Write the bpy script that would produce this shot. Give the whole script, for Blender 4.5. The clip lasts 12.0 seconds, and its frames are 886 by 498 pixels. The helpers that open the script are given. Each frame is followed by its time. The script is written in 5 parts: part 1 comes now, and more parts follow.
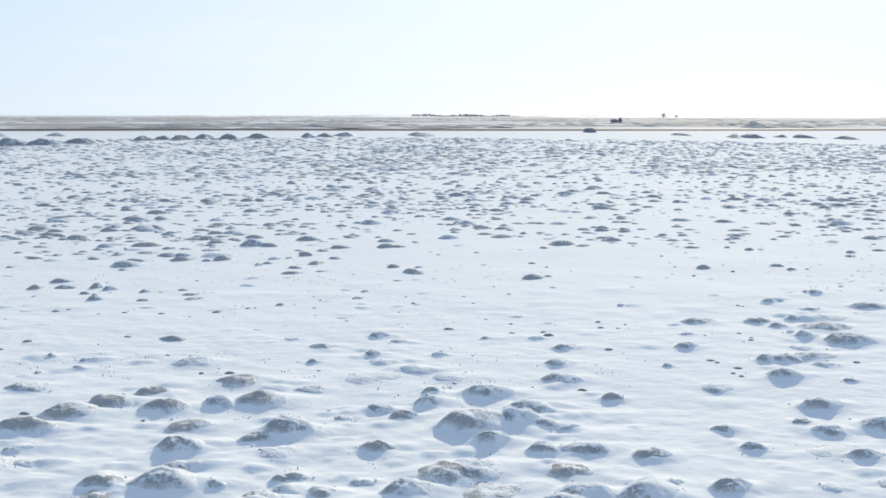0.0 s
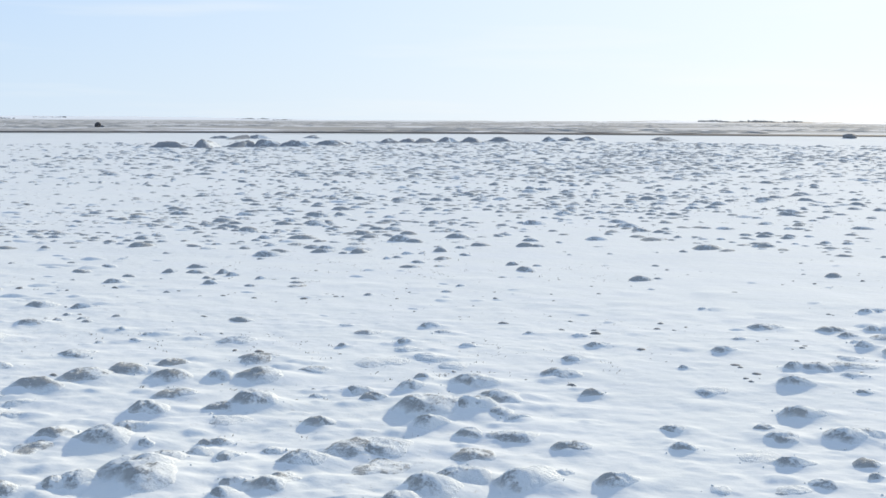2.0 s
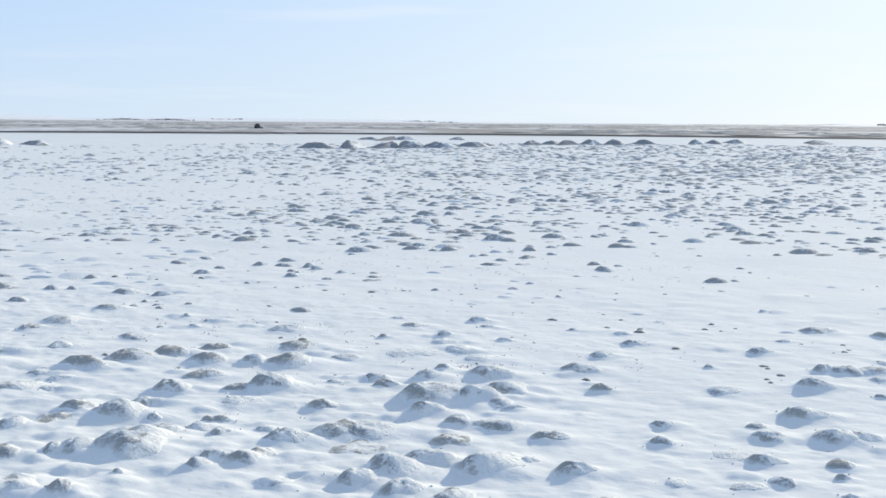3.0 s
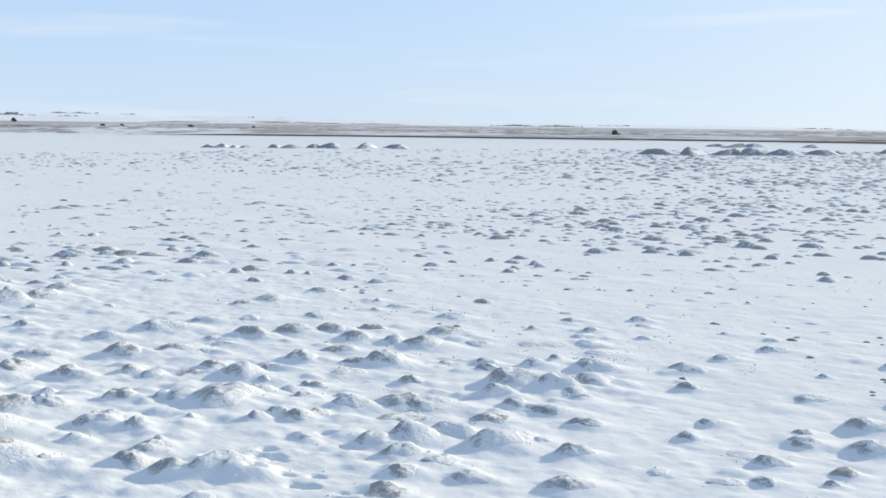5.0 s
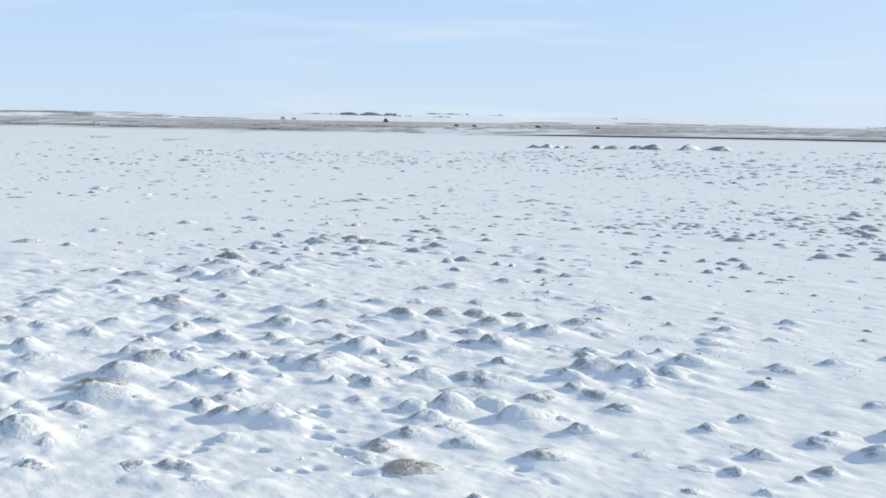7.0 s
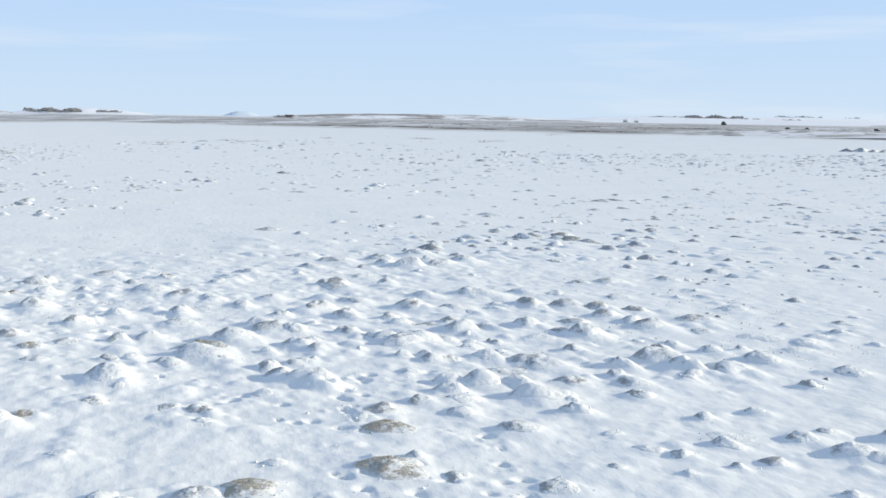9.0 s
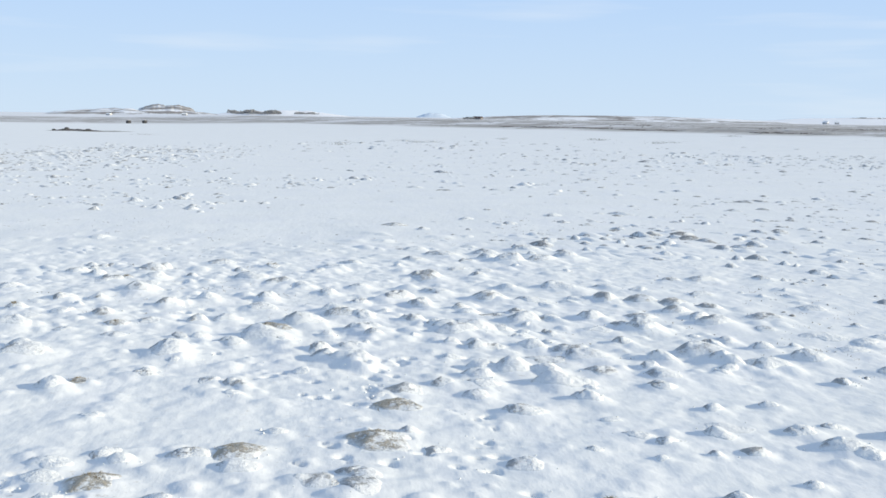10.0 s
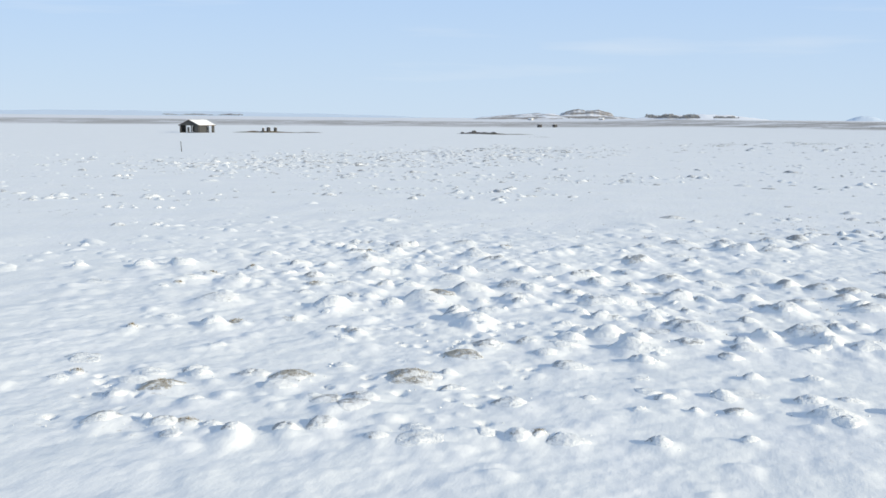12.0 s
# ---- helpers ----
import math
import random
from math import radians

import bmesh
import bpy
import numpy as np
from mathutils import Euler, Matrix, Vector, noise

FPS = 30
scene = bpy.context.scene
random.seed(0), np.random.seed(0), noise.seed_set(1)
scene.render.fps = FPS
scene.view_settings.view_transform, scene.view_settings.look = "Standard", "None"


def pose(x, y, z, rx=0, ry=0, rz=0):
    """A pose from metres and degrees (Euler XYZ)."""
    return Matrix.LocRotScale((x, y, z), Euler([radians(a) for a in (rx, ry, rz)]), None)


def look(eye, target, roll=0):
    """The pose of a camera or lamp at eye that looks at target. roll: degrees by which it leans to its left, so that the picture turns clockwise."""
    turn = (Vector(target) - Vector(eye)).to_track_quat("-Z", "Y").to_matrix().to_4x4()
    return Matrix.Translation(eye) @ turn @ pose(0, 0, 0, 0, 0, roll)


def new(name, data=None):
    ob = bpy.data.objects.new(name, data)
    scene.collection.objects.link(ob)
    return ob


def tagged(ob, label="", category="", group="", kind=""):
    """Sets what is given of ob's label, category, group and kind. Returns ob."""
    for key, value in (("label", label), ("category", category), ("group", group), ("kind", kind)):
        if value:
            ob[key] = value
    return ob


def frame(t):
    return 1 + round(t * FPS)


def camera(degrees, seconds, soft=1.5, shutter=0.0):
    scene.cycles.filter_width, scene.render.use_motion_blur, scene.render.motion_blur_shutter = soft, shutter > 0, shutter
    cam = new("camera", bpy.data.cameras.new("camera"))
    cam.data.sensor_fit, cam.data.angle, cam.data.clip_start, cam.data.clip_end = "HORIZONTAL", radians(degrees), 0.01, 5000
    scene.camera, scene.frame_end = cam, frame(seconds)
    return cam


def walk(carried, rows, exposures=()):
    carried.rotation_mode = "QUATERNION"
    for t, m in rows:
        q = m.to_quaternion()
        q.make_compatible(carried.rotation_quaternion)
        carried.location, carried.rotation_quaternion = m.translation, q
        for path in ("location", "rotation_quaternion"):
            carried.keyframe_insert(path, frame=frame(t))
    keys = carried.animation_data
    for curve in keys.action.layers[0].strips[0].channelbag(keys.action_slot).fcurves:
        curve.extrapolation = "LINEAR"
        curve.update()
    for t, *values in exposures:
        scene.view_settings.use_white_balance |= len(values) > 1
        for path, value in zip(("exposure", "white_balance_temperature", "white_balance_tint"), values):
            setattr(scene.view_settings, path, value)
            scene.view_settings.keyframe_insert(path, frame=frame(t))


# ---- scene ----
import functools

PATH = [
    (0, (0.002, 0.001, 4.495), (0.146, 19.87, 2.22), 0.14),
    (0.5, (1.184, -0.05, 4.443), (0.11, 19.793, 2.189), 0.27),
    (1, (2.378, -0.079, 4.421), (0.115, 19.666, 2.181), 0.25),
    (1.5, (3.564, -0.091, 4.4), (0.125, 19.486, 2.18), 0.24),
    (2, (4.738, -0.093, 4.353), (0.071, 19.23, 2.154), 0.33),
    (2.5, (5.969, -0.022, 4.32), (0.014, 18.944, 2.128), 0.38),
    (3, (7.215, 0.057, 4.296), (-0.151, 18.524, 2.124), 0.47),
    (3.2, (7.726, 0.097, 4.271), (-0.22, 18.325, 2.125), 0.47),
    (4.8, (11.581, 1.028, 4.246), (-0.939, 16.485, 2.168), 0.81),
    (5, (11.943, 1.21, 4.285), (-1.021, 16.29, 2.161), 0.71),
    (5.5, (13.0, 1.674, 4.32), (-1.118, 15.677, 2.182), 0.77),
    (6, (14.061, 2.204, 4.356), (-1.095, 15.075, 2.206), 0.83),
    (6.5, (15.092, 2.844, 4.34), (-0.994, 14.532, 2.182), 0.86),
    (7, (16.106, 3.589, 4.338), (-0.834, 13.994, 2.151), 0.90),
    (7.2, (16.456, 3.902, 4.312), (-0.791, 13.794, 2.144), 0.85),
    (8.8, (19.249, 6.868, 4.36), (0.195, 12.52, 2.131), 0.85),
    (9, (19.482, 7.323, 4.341), (0.261, 12.383, 2.115), 0.89),
    (9.5, (20.109, 8.481, 4.307), (0.548, 11.999, 2.072), 0.81),
    (10, (20.72, 9.71, 4.269), (0.936, 11.588, 2.023), 0.88),
    (10.5, (21.266, 11.046, 4.205), (1.393, 11.186, 1.959), 0.68),
    (11, (21.798, 12.409, 4.168), (1.993, 10.777, 1.912), 0.69),
    (11.5, (22.215, 13.797, 4.09), (2.632, 10.415, 1.834), 0.65),
    (12, (22.471, 15.255, 3.983), (3.275, 10.117, 1.726), 0.56),
]
cam = camera(41.68, 12.0, soft=1.6)
walk(cam, [(t, look(eye, target, roll)) for t, eye, target, roll in PATH], [(0, 0.0), (11.7, 0.0), (12.0, -0.07)])

# ---------------------------------------------------------------- light
SUN_EL, SUN_AZ = 18.0, 15.0          # degrees; azimuth clockwise from +y
sd = Vector((math.sin(radians(SUN_AZ)) * math.cos(radians(SUN_EL)), math.cos(radians(SUN_AZ)) * math.cos(radians(SUN_EL)), math.sin(radians(SUN_EL))))
world = bpy.data.worlds.new("world")
scene.world = world
world.use_nodes = True


def build_sky():
    """A clear winter sky: Nishita scattering under a pale icy haze that whitens towards the sun."""
    n, l = world.node_tree.nodes, world.node_tree.links
    sky = n.new("ShaderNodeTexSky")
    sky.sky_type, sky.sun_disc = "NISHITA", False
    sky.sun_elevation, sky.sun_rotation = radians(SUN_EL), radians(SUN_AZ)
    sky.altitude, sky.air_density, sky.dust_density, sky.ozone_density = 0, 1.0, 0.2, 2.0
    co = n.new("ShaderNodeTexCoord").outputs["Generated"]
    sep = n.new("ShaderNodeSeparateXYZ")
    l.new(co, sep.inputs[0])
    haze = n.new("ShaderNodeValToRGB")
    stops = ((0.0, (0.62, 0.78, 0.96)), (0.10, (0.51, 0.70, 0.98)), (0.22, (0.43, 0.62, 0.93)), (1.0, (0.21, 0.295, 0.455)))
    haze.color_ramp.elements.new(0.5)
    haze.color_ramp.elements.new(0.6)
    for e, (p, c) in zip(haze.color_ramp.elements, stops):
        e.position, e.color = p, (*c, 1)
    l.new(sep.outputs[2], haze.inputs[0])
    dot = n.new("ShaderNodeVectorMath")
    dot.operation = "DOT_PRODUCT"
    l.new(co, dot.inputs[0])
    dot.inputs[1].default_value = sd
    top = n.new("ShaderNodeMath")
    top.operation = "MAXIMUM"
    l.new(dot.outputs["Value"], top.inputs[0])
    top.inputs[1].default_value = 0.0
    power = n.new("ShaderNodeMath")
    power.operation = "POWER"
    l.new(top.outputs[0], power.inputs[0])
    power.inputs[1].default_value = 4.0
    glow = n.new("ShaderNodeMix")
    glow.data_type = "RGBA"
    glow.inputs[7].default_value = (1.02, 1.08, 1.09, 1)
    fac = n.new("ShaderNodeMath")
    fac.operation = "MULTIPLY"
    l.new(power.outputs[0], fac.inputs[0])
    fac.inputs[1].default_value = 0.85
    l.new(fac.outputs[0], glow.inputs[0])
    l.new(haze.outputs[0], glow.inputs[6])
    # thin streaks of high cloud
    mp = n.new("ShaderNodeMapping")
    mp.inputs["Scale"].default_value = (2.0, 2.0, 26.0)
    l.new(co, mp.inputs[0])
    cl = n.new("ShaderNodeTexNoise")
    cl.inputs["Scale"].default_value, cl.inputs["Detail"].default_value = 1.6, 4.0
    l.new(mp.outputs[0], cl.inputs["Vector"])
    cr = n.new("ShaderNodeValToRGB")
    cr.color_ramp.elements[0].position, cr.color_ramp.elements[1].position = 0.56, 0.78
    cr.color_ramp.elements[1].color = (0.34, 0.34, 0.34, 1)
    l.new(cl.outputs["Fac"], cr.inputs[0])
    cloud = n.new("ShaderNodeMix")
    cloud.data_type = "RGBA"
    cloud.inputs[7].default_value = (0.95, 0.97, 0.99, 1)
    l.new(cr.outputs[0], cloud.inputs[0])
    l.new(glow.outputs[2], cloud.inputs[6])
    scaled = n.new("ShaderNodeVectorMath")
    scaled.operation = "SCALE"
    scaled.inputs["Scale"].default_value = 0.10
    l.new(sky.outputs[0], scaled.inputs[0])
    both = n.new("ShaderNodeMix")
    both.data_type = "RGBA"
    both.inputs[0].default_value = 0.93
    l.new(scaled.outputs[0], both.inputs[6])
    l.new(cloud.outputs[2], both.inputs[7])
    l.new(both.outputs[2], n["Background"].inputs[0])
    n["Background"].inputs[1].default_value = 1.01


build_sky()
sun = new("sun", bpy.data.lights.new("sun", "SUN"))
sun.data.energy, sun.data.angle, sun.data.color = 4.5, radians(0.6), (1.0, 0.885, 0.68)
sun.matrix_world = look(sd * 50, (0, 0, 0))


# ---------------------------------------------------------------- materials
def material(name, rough=0.7, gloss=0.15):
    m = bpy.data.materials.new(name)
    m.use_nodes = True
    n, l = m.node_tree.nodes, m.node_tree.links
    b = n["Principled BSDF"]
    b.inputs["Roughness"].default_value = rough
    b.inputs["Specular IOR Level"].default_value = gloss
    return m, n, l, b


def noise_node(n, l, coord, scale, detail=4.0, rough=0.55, stretch=None):
    t = n.new("ShaderNodeTexNoise")
    t.inputs["Scale"].default_value, t.inputs["Detail"].default_value, t.inputs["Roughness"].default_value = scale, detail, rough
    if stretch:
        mp = n.new("ShaderNodeMapping")
        mp.inputs["Scale"].default_value = stretch
        l.new(coord, mp.inputs[0])
        coord = mp.outputs[0]
    l.new(coord, t.inputs["Vector"])
    return t.outputs["Fac"]


def ramp(n, l, fac, stops):
    r = n.new("ShaderNodeValToRGB")
    while len(r.color_ramp.elements) < len(stops):
        r.color_ramp.elements.new(0.5)
    for e, (p, c) in zip(r.color_ramp.elements, stops):
        e.position, e.color = p, (*c, 1) if not isinstance(c, float) else (c, c, c, 1)
    l.new(fac, r.inputs[0])
    return r.outputs[0]


def maths(n, l, op, a, b, clamp=False):
    m = n.new("ShaderNodeMath")
    m.operation, m.use_clamp = op, clamp
    for i, v in enumerate((a, b)):
        if isinstance(v, (int, float)):
            m.inputs[i].default_value = v
        else:
            l.new(v, m.inputs[i])
    return m.outputs[0]


def mix(n, l, fac, a, b):
    m = n.new("ShaderNodeMix")
    m.data_type = "RGBA"
    for i, v in ((0, fac), (6, a), (7, b)):
        if isinstance(v, (int, float)):
            m.inputs[i].default_value = v
        elif isinstance(v, tuple):
            m.inputs[i].default_value = (*v, 1)
        else:
            l.new(v, m.inputs[i])
    return m.outputs[2]


def bump(n, l, b, height, strength, distance):
    p = n.new("ShaderNodeBump")
    p.inputs["Strength"].default_value, p.inputs["Distance"].default_value = strength, distance
    l.new(height, p.inputs["Height"])
    l.new(p.outputs[0], b.inputs["Normal"])


SNOW_A, SNOW_B = (0.765, 0.795, 0.800), (0.865, 0.885, 0.880)
WIND = (0.92, 0.39)                  # the way the winter wind blows; drifts trail off along it


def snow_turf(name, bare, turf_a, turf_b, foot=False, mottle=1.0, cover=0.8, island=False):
    """Turf under snow: most turf on faces turned south-west and up, smooth and white opposite."""
    m, n, l, b = material(name, 0.95, 0.04)
    co = n.new("ShaderNodeTexCoord").outputs["Object"]
    geo = n.new("ShaderNodeNewGeometry")
    rnd = geo.outputs["Random Per Island"] if island else n.new("ShaderNodeObjectInfo").outputs["Random"]
    shift = n.new("ShaderNodeVectorMath")
    shift.operation = "ADD"
    l.new(co, shift.inputs[0])
    l.new(maths(n, l, "MULTIPLY", rnd, 37.0), shift.inputs[1])
    co = shift.outputs[0]
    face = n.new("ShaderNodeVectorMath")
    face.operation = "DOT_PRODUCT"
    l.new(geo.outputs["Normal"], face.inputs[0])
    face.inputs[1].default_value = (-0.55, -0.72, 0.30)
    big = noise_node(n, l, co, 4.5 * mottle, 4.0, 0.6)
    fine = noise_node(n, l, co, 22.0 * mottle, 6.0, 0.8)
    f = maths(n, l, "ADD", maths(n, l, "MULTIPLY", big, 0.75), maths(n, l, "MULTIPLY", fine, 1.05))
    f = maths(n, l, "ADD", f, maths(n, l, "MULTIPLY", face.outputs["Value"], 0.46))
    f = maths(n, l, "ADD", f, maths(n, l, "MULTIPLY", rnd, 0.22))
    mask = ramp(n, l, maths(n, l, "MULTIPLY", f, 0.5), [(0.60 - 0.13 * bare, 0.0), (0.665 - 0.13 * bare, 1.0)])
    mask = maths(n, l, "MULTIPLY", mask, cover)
    if foot:
        up = n.new("ShaderNodeSeparateXYZ")
        l.new(n["Texture Coordinate"].outputs["Generated"], up.inputs[0])
        edge = maths(n, l, "ADD", up.outputs[2], maths(n, l, "MULTIPLY", maths(n, l, "SUBTRACT", big, 0.5), 0.9))
        mask = maths(n, l, "MULTIPLY", mask, ramp(n, l, edge, [(0.36, 0.0), (0.70, 1.0)]))
    snow = mix(n, l, noise_node(n, l, co, 6.0), SNOW_A, SNOW_B)
    turf = mix(n, l, noise_node(n, l, co, 70.0 * mottle, 6.0, 0.75), turf_a, turf_b)
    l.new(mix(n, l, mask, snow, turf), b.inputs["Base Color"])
    bump(n, l, b, maths(n, l, "ADD", noise_node(n, l, co, 9.0, 6.0, 0.65), maths(n, l, "MULTIPLY", mask, 0.5)), 0.7, 0.06)
    return m


PLAIN_GRASS = snow_turf("plain_grass", 1.1, (0.22, 0.21, 0.20), (0.40, 0.385, 0.36), island=True)
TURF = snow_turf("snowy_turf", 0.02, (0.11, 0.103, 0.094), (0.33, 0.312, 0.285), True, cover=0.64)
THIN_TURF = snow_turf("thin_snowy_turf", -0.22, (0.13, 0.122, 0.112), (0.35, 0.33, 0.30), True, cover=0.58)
TURF_FAR = snow_turf("snowy_turf_far", 0.20, (0.10, 0.095, 0.09), (0.28, 0.265, 0.245), mottle=0.5, cover=0.61, island=True)
LUMP = snow_turf("grassy_snow_lump", 0.20, (0.14, 0.13, 0.12), (0.34, 0.32, 0.29), mottle=0.6, island=True)
STRAW_TURF = snow_turf("straw_turf", 0.30, (0.20, 0.165, 0.11), (0.50, 0.42, 0.28), True, cover=0.75)


def ground_material():
    m, n, l, b = material("snow_ground", 0.95, 0.05)
    geo = n.new("ShaderNodeNewGeometry")
    co = geo.outputs["Position"]
    sep = n.new("ShaderNodeSeparateXYZ")
    l.new(co, sep.inputs[0])
    dx = maths(n, l, "SUBTRACT", sep.outputs[0], 5.0)
    edge = maths(n, l, "ADD", maths(n, l, "MINIMUM", maths(n, l, "MULTIPLY", dx, 0.333), maths(n, l, "MULTIPLY", dx, 0.235)), 137.0)
    wander = maths(n, l, "MULTIPLY", maths(n, l, "SUBTRACT", noise_node(n, l, co, 0.05, 4.0), 0.5), 14.0)
    u = maths(n, l, "ADD", maths(n, l, "SUBTRACT", sep.outputs[1], edge), wander)
    # snow with faint blue-white crust and drift streaks
    snow = mix(n, l, noise_node(n, l, co, 0.35, 5.0), SNOW_A, SNOW_B)
    snow = mix(n, l, ramp(n, l, noise_node(n, l, co, 0.9, 4.0, 0.6, (0.35, 1.0, 1.0)), [(0.45, 0.0), (0.7, 0.35)]), snow, (0.76, 0.79, 0.84))
    # stubble where the snow is thin
    thin = maths(n, l, "MULTIPLY", ramp(n, l, noise_node(n, l, co, 0.12, 3.0), [(0.42, 0.0), (0.62, 1.0)]), ramp(n, l, noise_node(n, l, co, 7.0, 5.0, 0.75), [(0.60, 0.0), (0.70, 1.0)]))
    snow = mix(n, l, maths(n, l, "MULTIPLY", thin, 0.55), snow, (0.24, 0.20, 0.15))
    # the windswept plain beyond the road
    dist = n.new("ShaderNodeVectorMath")
    dist.operation = "LENGTH"
    l.new(co, dist.inputs[0])
    far2 = maths(n, l, "SUBTRACT", dist.outputs["Value"], 420.0)
    zone = maths(n, l, "MAXIMUM", maths(n, l, "MULTIPLY", u, 0.08), maths(n, l, "MULTIPLY", far2, 0.012), True)
    zone = maths(n, l, "MINIMUM", zone, 1.0, True)
    patch = noise_node(n, l, co, 0.06, 9.0, 0.75, (0.5, 0.5, 1.0))
    plain = mix(n, l, noise_node(n, l, co, 0.3, 5.0, 0.7), (0.29, 0.28, 0.265), (0.46, 0.448, 0.43))
    plain = mix(n, l, ramp(n, l, patch, [(0.475, 0.0), (0.57, 0.85)]), plain, (0.80, 0.82, 0.85))
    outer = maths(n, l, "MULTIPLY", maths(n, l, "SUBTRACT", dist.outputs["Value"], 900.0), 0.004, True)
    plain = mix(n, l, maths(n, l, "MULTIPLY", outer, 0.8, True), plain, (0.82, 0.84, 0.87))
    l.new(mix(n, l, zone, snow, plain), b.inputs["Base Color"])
    h = maths(n, l, "ADD", noise_node(n, l, co, 2.6, 5.0, 0.55, (0.75, 1.0, 1.0)), maths(n, l, "MULTIPLY", noise_node(n, l, co, 11.0, 3.0, 0.5), 0.07))
    h = maths(n, l, "ADD", h, maths(n, l, "MULTIPLY", noise_node(n, l, co, 0.8, 6.0, 0.62, (0.7, 1.0, 1.0)), 0.6))
    h = maths(n, l, "ADD", h, maths(n, l, "MULTIPLY", noise_node(n, l, co, 5.5, 4.0, 0.6, (0.4, 1.3, 1.0)), 0.40))
    bump(n, l, b, h, 0.22, 0.10)
    return m


def plain_material(name, a, c, scale=8.0, rough=0.8, strength=0.3):
    m, n, l, b = material(name, rough)
    co = n.new("ShaderNodeTexCoord").outputs["Object"]
    l.new(mix(n, l, noise_node(n, l, co, scale, 6.0, 0.65), a, c), b.inputs["Base Color"])
    bump(n, l, b, noise_node(n, l, co, scale * 3, 5.0), strength, 0.03)
    return m


GROUND = ground_material()
ASPHALT = plain_material("asphalt", (0.07, 0.07, 0.075), (0.15, 0.15, 0.155), 3.0)
TIMBER = plain_material("weathered_timber", (0.05, 0.051, 0.052), (0.115, 0.115, 0.112), 5.0)
ROOF_SNOW = plain_material("roof_snow", SNOW_A, SNOW_B, 1.5)
ROCK = plain_material("dark_rock", (0.15, 0.15, 0.15), (0.32, 0.315, 0.31), 2.0)
BASALT = plain_material("black_basalt", (0.04, 0.04, 0.042), (0.12, 0.118, 0.115), 2.0)
STRAW = plain_material("straw", (0.19, 0.16, 0.11), (0.42, 0.36, 0.25), 12.0)
# far scrub lightened to grey, haze painted into its colour
SCRUB_FAR = plain_material("haze_paled_scrub", (0.17, 0.18, 0.185), (0.34, 0.34, 0.34), 0.05)
FARM_GREY = plain_material("grey_farm_wall", (0.20, 0.19, 0.185), (0.30, 0.29, 0.28), 0.5)
HEATHER = plain_material("dark_heather", (0.06, 0.055, 0.05), (0.15, 0.135, 0.115), 0.6)
DRY = plain_material("dry_stalks", (0.07, 0.06, 0.045), (0.20, 0.165, 0.11), 6.0)
SCRUB = plain_material("dark_scrub", (0.035, 0.04, 0.035), (0.10, 0.10, 0.085), 0.3)
CLOD = snow_turf("turf_clod", 0.75, (0.10, 0.085, 0.075), (0.28, 0.25, 0.21), mottle=2.0, cover=0.8, island=True)
# distance haze put into the colour: mountains painted nearly sky blue
HAZE_TINTED_ROCK = plain_material("haze_tinted_mountain", (0.60, 0.70, 0.80), (0.66, 0.75, 0.84), 0.01)
# twigs coloured near white to make up for the backlight
PALED_TWIGS = plain_material("backlight_paled_twigs", (0.68, 0.68, 0.68), (0.80, 0.80, 0.80), 0.1)
HEAP = snow_turf("snowy_earth", 0.60, (0.08, 0.078, 0.085), (0.22, 0.215, 0.22), mottle=0.35, cover=0.72)


def hill_material(name, bare):
    m, n, l, b = material(name, 0.8)
    co = n.new("ShaderNodeNewGeometry").outputs["Position"]
    f = maths(n, l, "ADD", maths(n, l, "MULTIPLY", noise_node(n, l, co, 0.012, 6.0, 0.7, (1, 1, 5)), 0.8), maths(n, l, "MULTIPLY", noise_node(n, l, co, 0.08, 4.0), 0.2))
    mask = ramp(n, l, f, [(0.62 - 0.2 * bare, 0.0), (0.70 - 0.2 * bare, 1.0)])
    rock = mix(n, l, noise_node(n, l, co, 0.2), (0.20, 0.19, 0.18), (0.36, 0.33, 0.30))
    l.new(mix(n, l, mask, (0.84, 0.86, 0.89), rock), b.inputs["Base Color"])
    return m


HILL, HILL_WHITE = hill_material("rocky_hill_snow", 0.84), hill_material("white_hill_snow", 0.05)
HILL_GREY = hill_material("thin_snow_on_rise", 0.74)
HILL_DARK = hill_material("bare_mesa_rock", 1.05)
WALL_PAINT = plain_material("pale_plaster", (0.40, 0.40, 0.41), (0.60, 0.60, 0.58), 1.0)
ROOF_DARK = plain_material("dark_roof", (0.07, 0.05, 0.05), (0.14, 0.10, 0.09), 1.0)


# ---------------------------------------------------------------- ground
def lattice(ix, iy, seed):
    h = (ix.astype(np.int64) * 374761393 + iy.astype(np.int64) * 668265263 + seed * 1442695041) & 0xFFFFFFFF
    h = ((h ^ (h >> 13)) * 1274126177) & 0xFFFFFFFF
    return ((h ^ (h >> 16)) & 0xFFFF) / 65535.0


def vnoise(x, y, seed=0):
    ix, iy = np.floor(x), np.floor(y)
    fx, fy = x - ix, y - iy
    fx, fy = fx * fx * fx * (fx * (fx * 6 - 15) + 10), fy * fy * fy * (fy * (fy * 6 - 15) + 10)
    a, b = lattice(ix, iy, seed), lattice(ix + 1, iy, seed)
    c, d = lattice(ix, iy + 1, seed), lattice(ix + 1, iy + 1, seed)
    return (a + (b - a) * fx) * (1 - fy) + (c + (d - c) * fx) * fy - 0.5


def rise(x, y):
    """The gentle slope up to the road."""
    w = np.clip(-0.2 * x + 0.95 * y - 8.0, 0.0, 128.0)
    return 0.0042 * w + 0.00016 * w * w


MOUNDS = []                          # x, y, radius, height of the near hummocks


